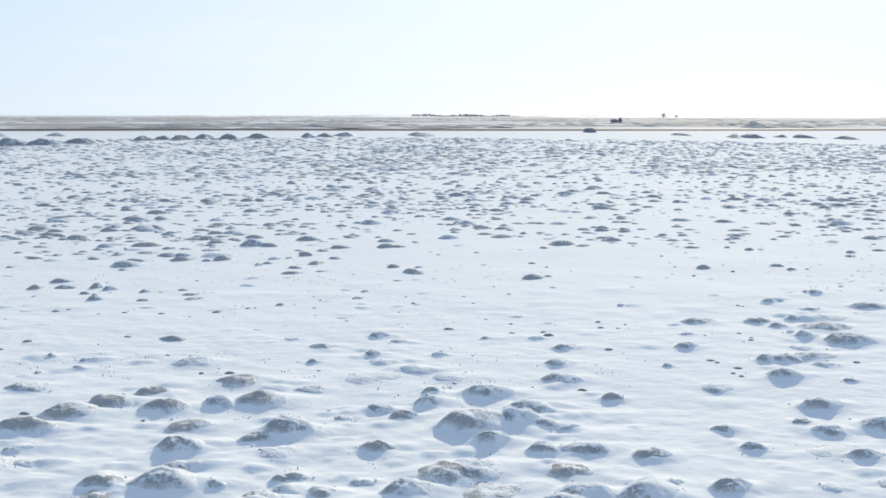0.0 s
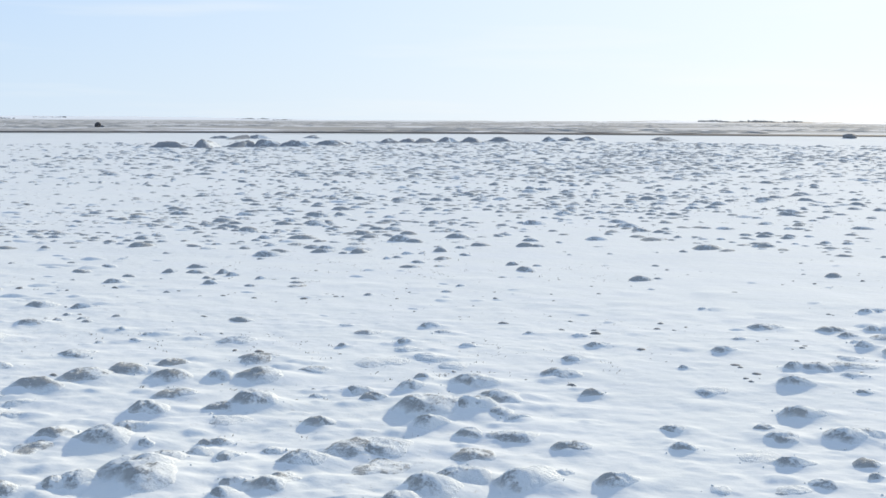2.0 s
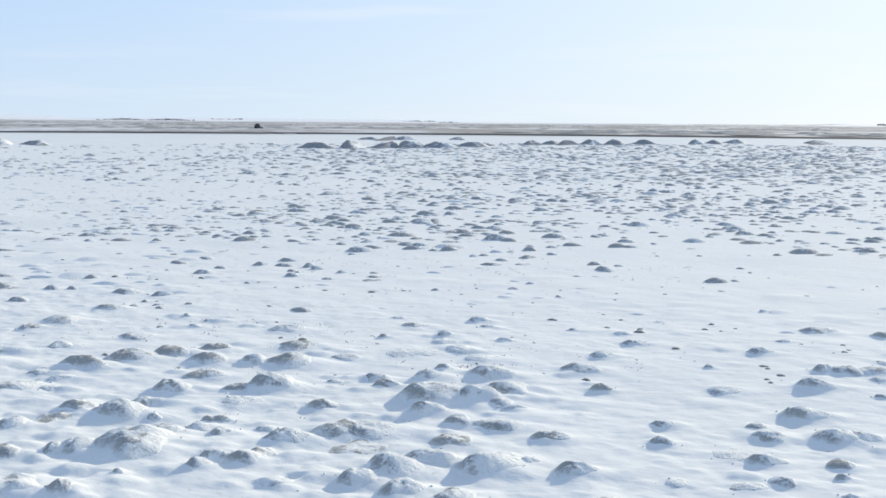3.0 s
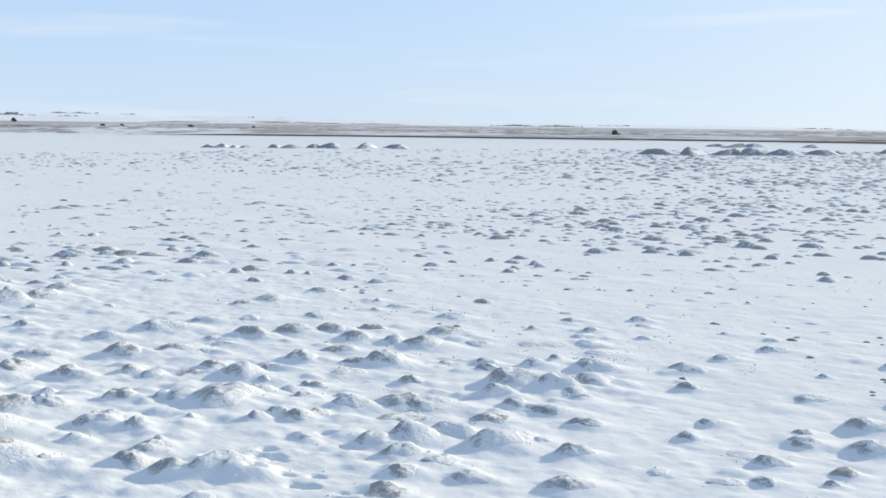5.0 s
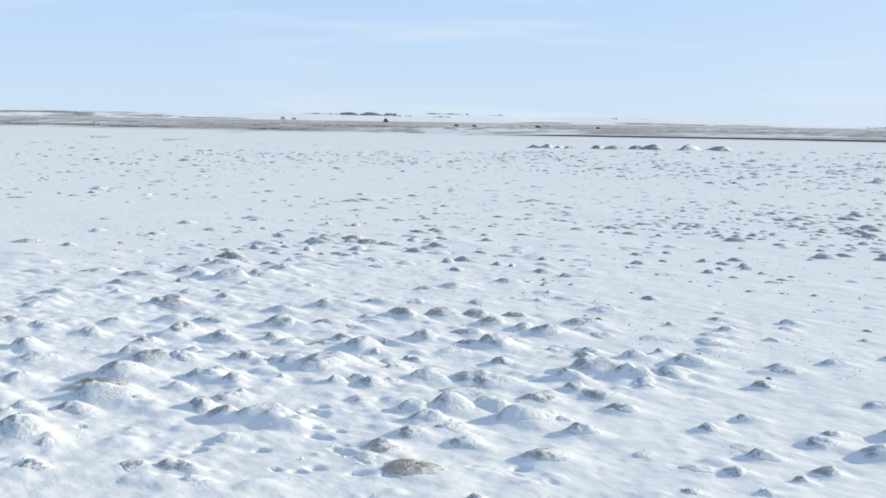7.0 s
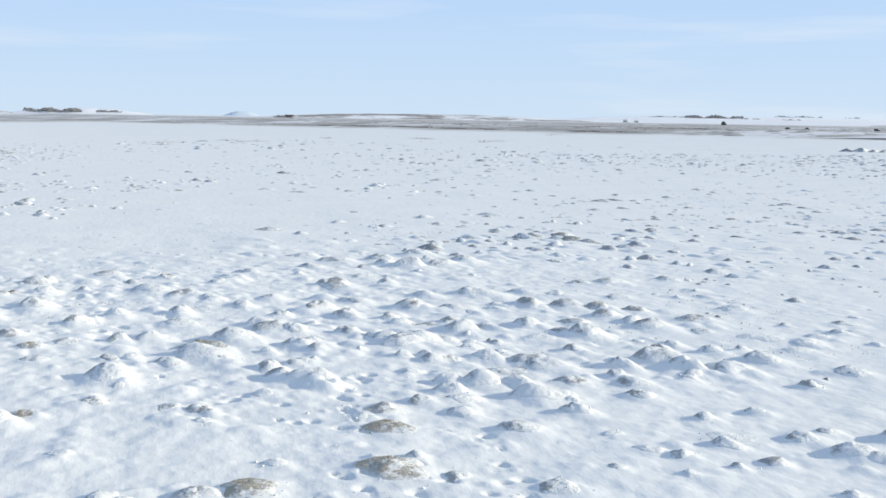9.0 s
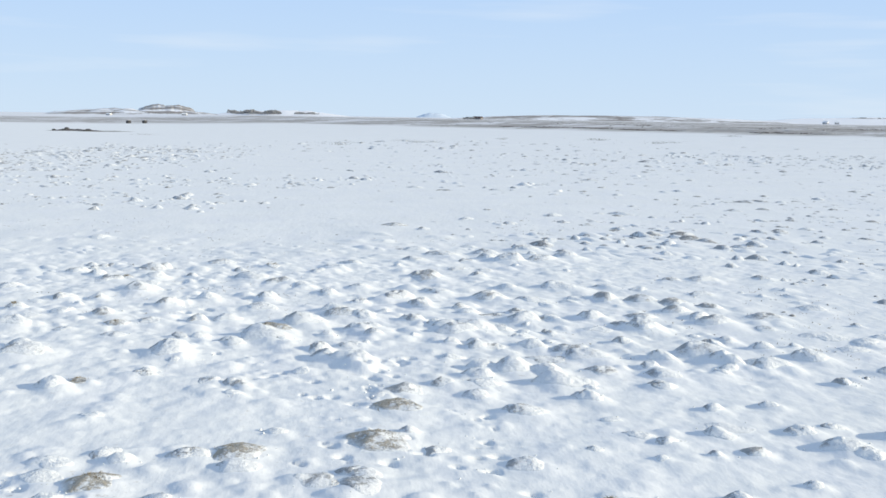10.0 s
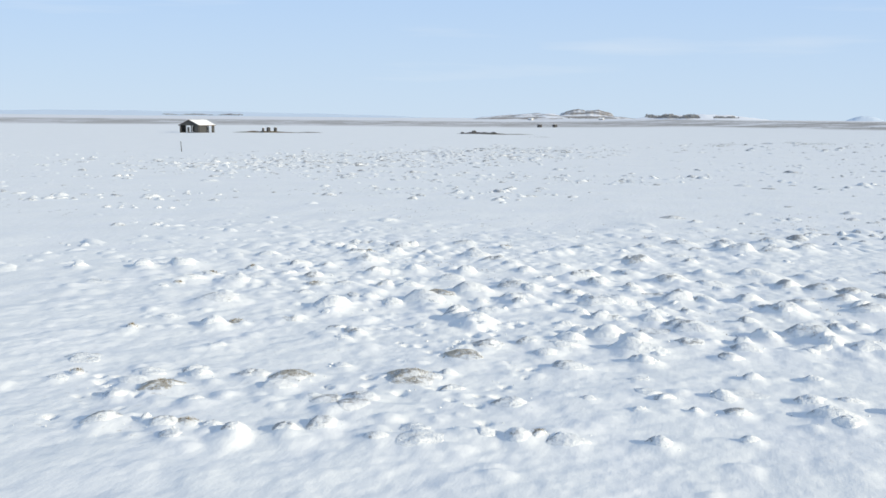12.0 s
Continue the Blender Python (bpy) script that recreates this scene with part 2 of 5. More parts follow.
def terrain(x, y):
    x, y = np.asarray(x, float), np.asarray(y, float)
    out = np.maximum(np.maximum(x - 10.5, -13.0 - x), np.maximum(np.maximum(y - 23.0, 3.0 - y), 0.0))
    z = rise(x, y)
    calm = 1.0 - 0.4 * np.clip((y - 14.0) / 5.0, 0.0, 1.0) * np.clip((x + 13.0) / 6.0, 0.0, 1.0)
    for amp, fx, skew, fy, seed, reach in ((0.06, 0.23, 0.0, 0.35, 1, 36.0), (0.030, 0.6, 0.2, 0.9, 2, 18.0), (0.026, 1.4, 0.3, 1.7, 3, 12.0), (0.020, 3.1, 0.0, 3.7, 4, 4.0), (0.014, 7.0, 0.0, 8.0, 5, 1.5)):
        z = z + calm * amp * np.clip(1.3 - out / reach, 0.0, 1.0) * vnoise(x * fx + skew * y, y * fy, seed)
    return z


def drifted(dx, dy, r, crisp):
    """Height of a mound of height 1: round and steep to windward, with a tapering tail of snow behind it."""
    a, b = dx * WIND[0] + dy * WIND[1], dy * WIND[0] - dx * WIND[1]
    b = b * (1.0 + 0.18 * np.clip(a / r, 0.0, 2.5))
    a = np.where(a > 0, a * 0.58, a * 1.28)
    return np.exp(-((a * a + b * b) / (r * r)) ** crisp)


def bumps(x, y, z, rows, share, wide, crisp=1.2):
    """Mounds, and prints of negative height, at scattered points; where two meet the greater counts."""
    for mx, my, r, h in rows:
        reach = 3.4 * r * wide
        k = np.nonzero((np.abs(x - mx) < reach) & (np.abs(y - my) < reach))[0]
        if len(k):
            z[k] = np.maximum(z[k], share * h * drifted(x[k] - mx, y[k] - my, wide * r, crisp)) if h > 0 else np.minimum(z[k], share * h * drifted(x[k] - mx, y[k] - my, wide * r, crisp))
    return z


def bumps_on_grid(xs, ys, z, rows, share, wide, crisp=1.2):
    """The same on a grid z[j, i] at ys[j], xs[i]."""
    for mx, my, r, h in rows:
        reach = 3.4 * r * wide
        i0, i1 = np.searchsorted(xs, (mx - reach, mx + reach))
        j0, j1 = np.searchsorted(ys, (my - reach, my + reach))
        if i1 > i0 and j1 > j0:
            v = share * h * drifted(xs[None, i0:i1] - mx, ys[j0:j1, None] - my, wide * r, crisp)
            z[j0:j1, i0:i1] = np.maximum(z[j0:j1, i0:i1], v) if h > 0 else np.minimum(z[j0:j1, i0:i1], v)
    return z


@functools.lru_cache(None)
def soft_mounds():
    """The many low drifts between the hummocks, packed close in the south-west, sparse on the open snow."""
    rng = np.random.default_rng(21)
    rows = []
    for _ in range(3700):
        x, y = rng.uniform(-24, 14), rng.uniform(-10, 30)
        r = min(rng.lognormal(-1.75, 0.45), 0.40)
        packed = max(0.0, min(1.0, (5.0 - x) / 7.0)) * max(0.0, min(1.0, (17.5 - y) / 3.0 + 0.25))
        if rng.random() > 0.35 + 0.65 * packed:
            continue
        r = min(r, 0.30) if y < 10 else r
        out = max(x - 10.5, -13.0 - x, y - 23.0, 3.0 - y, 0.0)
        if r > 0.04 + 0.035 * out:
            rows.append((x, y, r, r * rng.uniform(0.10, 0.34) * (0.28 + 0.24 * packed)))
    return rows


@functools.lru_cache(None)
def snow_lumps():
    """Small crisp lumps of wind-packed snow, most of them round the hummocks."""
    rng = np.random.default_rng(35)
    rows = []
    for _ in range(1500):
        if rng.random() < 0.5:
            hx, hy, hr, _h = MOUNDS[rng.integers(len(MOUNDS))]
            a, d = rng.uniform(0, 6.28), hr * rng.uniform(1.1, 3.2) + 0.1
            x, y = hx + d * math.cos(a), hy + d * math.sin(a)
        else:
            x, y = rng.uniform(-13, 10.5), rng.uniform(3, 17)
        if y > 13 and rng.random() < 0.65 or x > 3.0 and rng.random() < 0.6:
            continue
        r = min(rng.lognormal(-2.05, 0.42), 0.28)
        rows.append((x, y, r, r * rng.uniform(0.12, 0.36)))
    return rows


TRACKS = (((9.9, 6.8), (8.5, 6.4), (7.5, 6.1), (6.4, 5.9)), ((6.7, 9.3), (5.9, 9.8), (5.3, 10.8)), ((4.1, 11.5), (4.9, 11.9), (6.7, 11.5), (7.8, 11.7), (8.6, 12.1)), ((-0.1, 7.7), (0.8, 8.1), (1.6, 8.5), (2.3, 9.0)), ((0.3, 11.7), (0.9, 10.7), (2.2, 10.5), (3.3, 10.0), (3.5, 9.5)), ((0.1, 10.4), (1.4, 10.6)), ((4.6, 10.0), (3.7, 10.3), (2.8, 10.9)), ((6.2, 9.8), (6.6, 10.1), (6.2, 11.0)), ((-9.1, 6.0), (-4.0, 6.9)))


def hoof_prints():
    rng = np.random.default_rng(8)
    rows = []
    for line in TRACKS:
        for (ax, ay), (bx, by) in zip(line, line[1:]):
            n = int(math.hypot(bx - ax, by - ay) / 0.16)
            for i in range(n):
                q = (i + rng.random()) / n
                rows.append((ax + (bx - ax) * q + rng.normal(0, 0.22), ay + (by - ay) * q + rng.normal(0, 0.22), rng.uniform(0.07, 0.11), -rng.uniform(0.05, 0.09)))
                if rng.random() < 0.5:
                    rows.append((rows[-1][0] + rng.normal(0, 0.12), rows[-1][1] + rng.normal(0, 0.12), rng.uniform(0.05, 0.08), rng.uniform(0.01, 0.03)))
    return rows


def spaced(lo, hi, step, end):
    """Grid lines: even from lo to hi, then ever wider apart, out to end."""
    def outward(start, sign):
        line, st, v = [], step, start
        while sign * v < end:
            st *= 1.022 if st < 0.45 else 1.09
            v += sign * st
            line.append(v)
        return line
    return np.array(outward(lo, -1)[::-1] + list(np.arange(lo, hi + step / 2, step)) + outward(hi, 1))


def mesh_object(name, verts, faces, mat, smooth=True, parent=None):
    me = bpy.data.meshes.new(name)
    me.from_pydata(verts, [], faces)
    me.materials.append(mat)
    if smooth:
        me.polygons.foreach_set("use_smooth", np.ones(len(me.polygons), bool))
    me.update()
    ob = new(name, me)
    if parent:
        ob.parent = parent
    return ob


HUMMOCKS = []


def dome(r, h, rings, segs, rng, tail=0.5, rough=0.22, lumps=1.0):
    """A wind-shaped, lumpy mound: steep on one side, a drift tail on the other; its rim lies below z = 0."""
    p1, p2, p3 = rng.uniform(0, 6.28, 3)
    a = np.arange(segs) * 2 * np.pi / segs
    lobes = 1 + rough * (0.6 * np.sin(2 * a + p1) + 0.45 * np.sin(3 * a + p2) + 0.35 * np.sin(5 * a + p3))
    stretch = np.where(np.cos(a) > 0, 1 + tail * np.cos(a) ** 2, 1.0)
    seed = Vector(rng.uniform(-40, 40, 3).tolist())
    sharp = rng.uniform(2.5, 4.0)
    off = rng.normal(0, 0.16, 2)
    verts = []
    for k in range(rings + 1):
        q = 1.25 * k / rings
        fall = math.exp(-1.7 * q ** sharp)
        for i in range(segs if k else 1):
            rr = q * lobes[i] * stretch[i]
            x, y = rr * math.cos(a[i]) + off[0] * fall, rr * math.sin(a[i]) + off[1] * fall
            lump = lumps * (0.28 * noise.noise(Vector((x * 1.5, y * 1.5, 0)) + seed) + 0.20 * noise.noise(Vector((x * 3.4, y * 3.4, 3)) + seed) + 0.10 * noise.noise(Vector((x * 8.0, y * 8.0, 5)) + seed))
            z = h * (fall * (1 - 0.10 * q + lump) - 0.06 * q + 0.10 * lump * (1 - fall) * max(0.0, 1.25 - q)) - 0.04 * max(0.0, q - 0.95) / 0.3
            verts.append((x * r, y * r, z))
    faces = [(0, 1 + i, 1 + (i + 1) % segs) for i in range(segs)]
    for k in range(rings - 1):
        o = 1 + k * segs
        faces += [(o + i, o + segs + i, o + segs + (i + 1) % segs, o + (i + 1) % segs) for i in range(segs)]
    return verts, faces


def blades(rng, count, spread, height, base):
    verts, faces = [], []
    for _ in range(count):
        x, y = rng.normal(0, spread, 2)
        a, lean, hh = rng.uniform(0, 6.28), rng.normal(0, 1.1, 2), height * rng.uniform(0.5, 1.3)
        w = 0.006 + 0.006 * rng.random()
        z = base(x, y)
        i = len(verts)
        verts += [(x - w * math.cos(a), y - w * math.sin(a), z - 0.02), (x + w * math.cos(a), y + w * math.sin(a), z - 0.02), (x + lean[0] * hh, y + lean[1] * hh, z + hh)]
        faces.append((i, i + 1, i + 2))
    return verts, faces


def hummock(x, y, r, h, straw=False):
    HUMMOCKS.append((x, y, r, h, straw))
    MOUNDS.append((x, y, r, h))


FAR_ROWS = []                        # single ones farther out, part of the field


def far_hummock(x, y, r, h):
    FAR_ROWS.append((x, y, r, h))


hummock(-4.16, -1.71, 0.18, 0.15)
hummock(-4.64, -0.07, 0.25, 0.20)
hummock(-1.90, 0.24, 0.27, 0.05)
hummock(-5.23, 0.78, 0.33, 0.24)
hummock(-19.76, 1.79, 0.30, 0.14)
hummock(-8.25, 1.82, 0.28, 0.16)
hummock(-1.59, 2.17, 0.09, 0.07)
hummock(-3.97, 2.18, 0.18, 0.11, True)
hummock(-2.85, 2.19, 0.30, 0.16)
hummock(-2.12, 2.25, 0.11, 0.07, True)
hummock(-5.04, 2.83, 0.18, 0.13, True)
hummock(-11.02, 2.85, 0.24, 0.14)
hummock(-2.98, 3.31, 0.32, 0.19)
hummock(-4.03, 3.36, 0.25, 0.07)
hummock(-10.47, 3.54, 0.22, 0.18)
hummock(-6.47, 3.58, 0.23, 0.17)
hummock(-4.56, 3.91, 0.23, 0.11)
hummock(-9.68, 3.98, 0.30, 0.09)
hummock(-5.52, 4.08, 0.09, 0.10)
hummock(-0.71, 4.11, 0.27, 0.13)
hummock(3.33, 4.15, 0.07, 0.06, True)
hummock(1.95, 4.16, 0.17, 0.07)
hummock(-0.01, 4.27, 0.37, 0.18)
hummock(-6.40, 4.34, 0.20, 0.14)
hummock(-9.77, 4.40, 0.12, 0.08, True)
hummock(-2.44, 4.40, 0.16, 0.06)
hummock(5.78, 4.69, 0.28, 0.06)
hummock(-4.02, 4.86, 0.23, 0.16)
hummock(-7.59, 5.04, 0.31, 0.22)
hummock(-9.96, 5.09, 0.23, 0.18)
hummock(-8.76, 5.10, 0.28, 0.08)
hummock(7.19, 5.13, 0.15, 0.06)
hummock(6.83, 5.21, 0.11, 0.09, True)
hummock(2.40, 5.34, 0.22, 0.18)
hummock(-2.93, 5.38, 0.20, 0.10, True)
hummock(-1.71, 5.52, 0.22, 0.08)
hummock(2.06, 5.67, 0.16, 0.05, True)
hummock(-3.28, 5.97, 0.24, 0.07)
hummock(-10.22, 6.00, 0.12, 0.12)
hummock(-5.48, 6.07, 0.26, 0.20)
hummock(6.44, 6.24, 0.22, 0.09)
hummock(6.99, 6.28, 0.21, 0.08)
hummock(4.22, 6.29, 0.15, 0.06)
hummock(-12.81, 6.46, 0.32, 0.12)
hummock(7.97, 6.56, 0.16, 0.13)
hummock(1.57, 6.66, 0.17, 0.09)
hummock(-1.60, 6.79, 0.15, 0.10)
hummock(-0.08, 6.79, 0.33, 0.25)
hummock(-6.09, 6.88, 0.22, 0.18)
hummock(6.08, 6.88, 0.16, 0.09)
hummock(-3.43, 6.92, 0.18, 0.12)
hummock(7.31, 6.94, 0.28, 0.11, True)
hummock(0.68, 6.98, 0.08, 0.07)
hummock(6.44, 7.11, 0.14, 0.13)
hummock(9.28, 7.14, 0.22, 0.13)
hummock(-1.53, 7.19, 0.18, 0.12)
hummock(-9.86, 7.50, 0.37, 0.17)
hummock(-3.51, 7.54, 0.25, 0.14)
hummock(2.06, 7.71, 0.16, 0.09)
hummock(9.21, 7.73, 0.06, 0.08)
hummock(8.00, 7.77, 0.15, 0.08)
hummock(-1.12, 7.81, 0.22, 0.14)
hummock(6.23, 7.93, 0.22, 0.13)
hummock(-11.84, 8.05, 0.19, 0.11, True)
hummock(9.33, 8.08, 0.16, 0.12)
hummock(-4.98, 8.12, 0.29, 0.13)
hummock(-6.23, 8.18, 0.23, 0.17)
hummock(2.34, 8.20, 0.18, 0.12)
hummock(2.94, 8.21, 0.13, 0.08)
hummock(-8.99, 8.30, 0.28, 0.13)
hummock(9.20, 8.31, 0.14, 0.07, True)
hummock(-1.75, 8.37, 0.41, 0.23)
hummock(9.78, 8.38, 0.14, 0.08)
hummock(-2.47, 8.44, 0.35, 0.15, True)
hummock(6.14, 8.51, 0.30, 0.12, True)
hummock(6.84, 8.58, 0.24, 0.11)
hummock(9.19, 8.67, 0.11, 0.08)
hummock(-1.11, 8.81, 0.11, 0.11)
hummock(5.13, 8.96, 0.14, 0.07)
hummock(-8.33, 8.96, 0.19, 0.08)
hummock(-3.08, 9.08, 0.36, 0.25)
hummock(9.42, 9.11, 0.15, 0.13)
hummock(1.42, 9.17, 0.14, 0.07)
hummock(-10.91, 9.26, 0.20, 0.09)
hummock(-0.32, 9.47, 0.19, 0.16)
hummock(7.38, 9.49, 0.22, 0.05)
hummock(0.30, 9.51, 0.20, 0.16)
hummock(-6.96, 9.57, 0.21, 0.10)
hummock(-1.77, 9.58, 0.13, 0.12)
hummock(9.18, 9.66, 0.15, 0.11)
hummock(-11.74, 9.72, 0.24, 0.10)
hummock(-4.55, 9.77, 0.29, 0.18)
hummock(-4.03, 9.87, 0.30, 0.18)
hummock(7.18, 9.99, 0.22, 0.10)
hummock(-0.70, 10.01, 0.19, 0.08)
hummock(8.78, 10.02, 0.18, 0.12)
hummock(7.65, 10.03, 0.23, 0.08)
hummock(0.69, 10.07, 0.30, 0.22)
hummock(-12.71, 10.20, 0.24, 0.12)
hummock(-2.31, 10.28, 0.28, 0.18)
hummock(5.71, 10.29, 0.37, 0.14, True)
hummock(-5.70, 10.30, 0.18, 0.11)
hummock(-8.08, 10.32, 0.24, 0.10)
hummock(-0.90, 10.33, 0.06, 0.07)
hummock(-3.71, 10.38, 0.23, 0.16)
hummock(-6.31, 10.38, 0.13, 0.05)
hummock(3.14, 10.45, 0.15, 0.05)
hummock(-1.68, 10.48, 0.14, 0.13)
hummock(-2.49, 10.63, 0.06, 0.06)
hummock(3.86, 10.64, 0.29, 0.13, True)
hummock(5.27, 10.75, 0.12, 0.10)
hummock(-4.52, 10.82, 0.13, 0.08)
hummock(2.85, 10.84, 0.23, 0.09)
hummock(9.17, 10.87, 0.13, 0.05)
hummock(6.15, 11.06, 0.17, 0.08)
hummock(8.54, 11.17, 0.19, 0.06)
hummock(-6.25, 11.22, 0.30, 0.19)
hummock(-1.45, 11.29, 0.07, 0.07)
hummock(8.98, 11.38, 0.27, 0.05)
hummock(-3.38, 11.38, 0.21, 0.17)
hummock(2.48, 11.48, 0.16, 0.10)
hummock(-11.99, 11.55, 0.13, 0.08)
hummock(-5.31, 11.65, 0.24, 0.19)
hummock(0.36, 11.78, 0.15, 0.08)
hummock(-2.85, 11.83, 0.16, 0.14)
hummock(3.21, 11.91, 0.20, 0.10)
hummock(-0.76, 11.94, 0.13, 0.12)
hummock(-2.67, 11.98, 0.21, 0.17)
hummock(-13.36, 12.05, 0.30, 0.14)
hummock(6.90, 12.08, 0.22, 0.11)
hummock(-9.95, 12.11, 0.39, 0.17)
hummock(1.88, 12.11, 0.22, 0.16)
hummock(2.54, 12.13, 0.21, 0.11)
hummock(8.55, 12.14, 0.14, 0.07)
hummock(-1.84, 12.14, 0.31, 0.23)
hummock(-7.20, 12.18, 0.26, 0.12)
hummock(1.26, 12.22, 0.21, 0.13)
hummock(-16.08, 12.27, 0.32, 0.10)
hummock(-0.86, 12.36, 0.11, 0.07)
hummock(-0.46, 12.40, 0.20, 0.11)
hummock(-2.16, 12.47, 0.39, 0.24)
hummock(4.29, 12.51, 0.27, 0.13)
hummock(8.60, 12.52, 0.17, 0.13)
hummock(-4.78, 12.53, 0.15, 0.14)
hummock(-4.31, 12.65, 0.19, 0.14)
hummock(-0.29, 12.69, 0.16, 0.07)
hummock(1.49, 12.77, 0.29, 0.20)
hummock(8.49, 12.78, 0.08, 0.09, True)
hummock(-14.89, 13.02, 0.43, 0.14)
hummock(-2.06, 13.05, 0.20, 0.16)
hummock(6.31, 13.08, 0.10, 0.05)
hummock(-4.05, 13.13, 0.22, 0.05)
hummock(-11.34, 13.14, 0.22, 0.08)
hummock(8.56, 13.16, 0.21, 0.08)
hummock(2.49, 13.25, 0.28, 0.22)
hummock(1.71, 13.28, 0.26, 0.19)
hummock(-6.23, 13.35, 0.33, 0.22)
hummock(-1.32, 13.37, 0.16, 0.08)
hummock(-0.33, 13.37, 0.23, 0.18)
hummock(-1.82, 13.46, 0.13, 0.08)
hummock(0.65, 13.48, 0.28, 0.05)
hummock(-10.14, 13.58, 0.17, 0.14)
hummock(3.57, 13.59, 0.21, 0.17)
hummock(2.65, 13.62, 0.24, 0.14)
hummock(-13.15, 13.65, 0.21, 0.09)
hummock(-2.65, 13.66, 0.09, 0.06)
hummock(4.81, 13.66, 0.12, 0.05)
hummock(-3.28, 13.69, 0.32, 0.24)
hummock(-4.05, 13.70, 0.20, 0.14)
hummock(2.92, 13.79, 0.10, 0.08)
hummock(-0.91, 13.82, 0.12, 0.08)
hummock(5.60, 13.83, 0.16, 0.06)
hummock(6.78, 13.84, 0.09, 0.05)
hummock(-11.14, 13.90, 0.20, 0.07)
hummock(-1.93, 13.94, 0.08, 0.09)
hummock(-1.77, 14.01, 0.14, 0.08)
hummock(-7.87, 14.01, 0.23, 0.11)
hummock(0.08, 14.03, 0.32, 0.17)
hummock(5.97, 14.12, 0.14, 0.09)
hummock(1.67, 14.24, 0.22, 0.10)
hummock(-3.28, 14.25, 0.20, 0.17)
hummock(8.45, 14.26, 0.15, 0.13)
hummock(0.47, 14.26, 0.33, 0.17)
hummock(-5.88, 14.28, 0.32, 0.13)
hummock(-13.85, 14.33, 0.25, 0.19)
hummock(-15.08, 14.40, 0.35, 0.18)
hummock(-5.23, 14.56, 0.15, 0.07)
hummock(6.64, 14.58, 0.08, 0.08)
hummock(-13.16, 14.83, 0.36, 0.25)
hummock(-12.10, 14.89, 0.11, 0.06)
hummock(2.85, 14.94, 0.20, 0.11)
hummock(5.66, 14.94, 0.19, 0.09)
hummock(-2.07, 15.04, 0.24, 0.06)
hummock(6.57, 15.12, 0.15, 0.11)
hummock(1.42, 15.13, 0.15, 0.13)
hummock(-5.55, 15.14, 0.17, 0.07)
hummock(2.00, 15.19, 0.24, 0.11)
hummock(-3.46, 15.20, 0.25, 0.19)
hummock(5.29, 15.20, 0.27, 0.05)
hummock(-0.79, 15.21, 0.18, 0.15)
hummock(-7.81, 15.30, 0.40, 0.21)
hummock(7.98, 15.31, 0.11, 0.08)
hummock(4.30, 15.32, 0.14, 0.11)
hummock(-6.20, 15.40, 0.17, 0.07)
hummock(0.74, 15.53, 0.20, 0.17)
hummock(-2.48, 15.56, 0.17, 0.10)
hummock(-16.08, 15.83, 0.35, 0.17)
hummock(-14.79, 15.84, 0.12, 0.12)
hummock(-13.29, 15.88, 0.38, 0.18)
hummock(-2.09, 15.96, 0.28, 0.21)
hummock(-5.87, 16.07, 0.28, 0.21)
hummock(-2.13, 16.07, 0.14, 0.08)
hummock(5.60, 16.12, 0.18, 0.11)
hummock(-10.96, 16.17, 0.10, 0.07)
hummock(4.14, 16.23, 0.14, 0.10)
hummock(-3.58, 16.26, 0.24, 0.10)
hummock(1.89, 16.26, 0.14, 0.08)
hummock(0.51, 16.32, 0.39, 0.26)
hummock(6.42, 16.38, 0.26, 0.16)
hummock(-15.95, 16.46, 0.19, 0.12)
hummock(1.64, 16.47, 0.15, 0.08)
hummock(-8.02, 16.50, 0.22, 0.12)
hummock(6.76, 16.55, 0.19, 0.10)
hummock(1.19, 16.61, 0.23, 0.18)
hummock(5.40, 16.67, 0.14, 0.09)
hummock(-13.96, 16.74, 0.34, 0.19)
hummock(-5.45, 16.79, 0.32, 0.22)
hummock(-1.37, 16.81, 0.11, 0.06)
hummock(-0.48, 16.86, 0.16, 0.14)
hummock(-15.39, 16.96, 0.19, 0.09)
hummock(1.25, 17.18, 0.26, 0.11)
hummock(-4.12, 17.20, 0.27, 0.18)
hummock(-7.33, 17.27, 0.21, 0.11)
hummock(-0.82, 17.28, 0.18, 0.10)
hummock(1.43, 17.32, 0.28, 0.19)
hummock(-5.01, 17.48, 0.29, 0.18)
hummock(5.92, 17.52, 0.25, 0.20)
hummock(-3.33, 17.52, 0.19, 0.16)
hummock(-2.70, 17.64, 0.34, 0.19)
hummock(-0.09, 17.70, 0.19, 0.16)
hummock(2.78, 17.97, 0.13, 0.12)
hummock(-4.53, 18.12, 0.21, 0.13)
hummock(0.80, 18.20, 0.28, 0.16)
hummock(-0.06, 18.33, 0.11, 0.11)
hummock(-2.04, 18.47, 0.18, 0.07)
hummock(-9.22, 18.61, 0.18, 0.09)
hummock(-6.63, 18.62, 0.27, 0.09)
hummock(4.61, 18.69, 0.23, 0.08)
hummock(-3.27, 18.96, 0.32, 0.12)
hummock(7.00, 19.19, 0.10, 0.06)
hummock(2.11, 19.19, 0.25, 0.13)
hummock(0.24, 19.33, 0.24, 0.08)
hummock(-1.15, 19.35, 0.35, 0.07)
hummock(-9.09, 19.42, 0.34, 0.11)
hummock(5.93, 19.44, 0.22, 0.17)
hummock(-6.81, 19.69, 0.06, 0.05)
hummock(-0.33, 19.82, 0.23, 0.08)
hummock(-6.21, 20.04, 0.11, 0.05)
hummock(4.14, 20.30, 0.07, 0.06)
hummock(-4.33, 20.38, 0.27, 0.10)
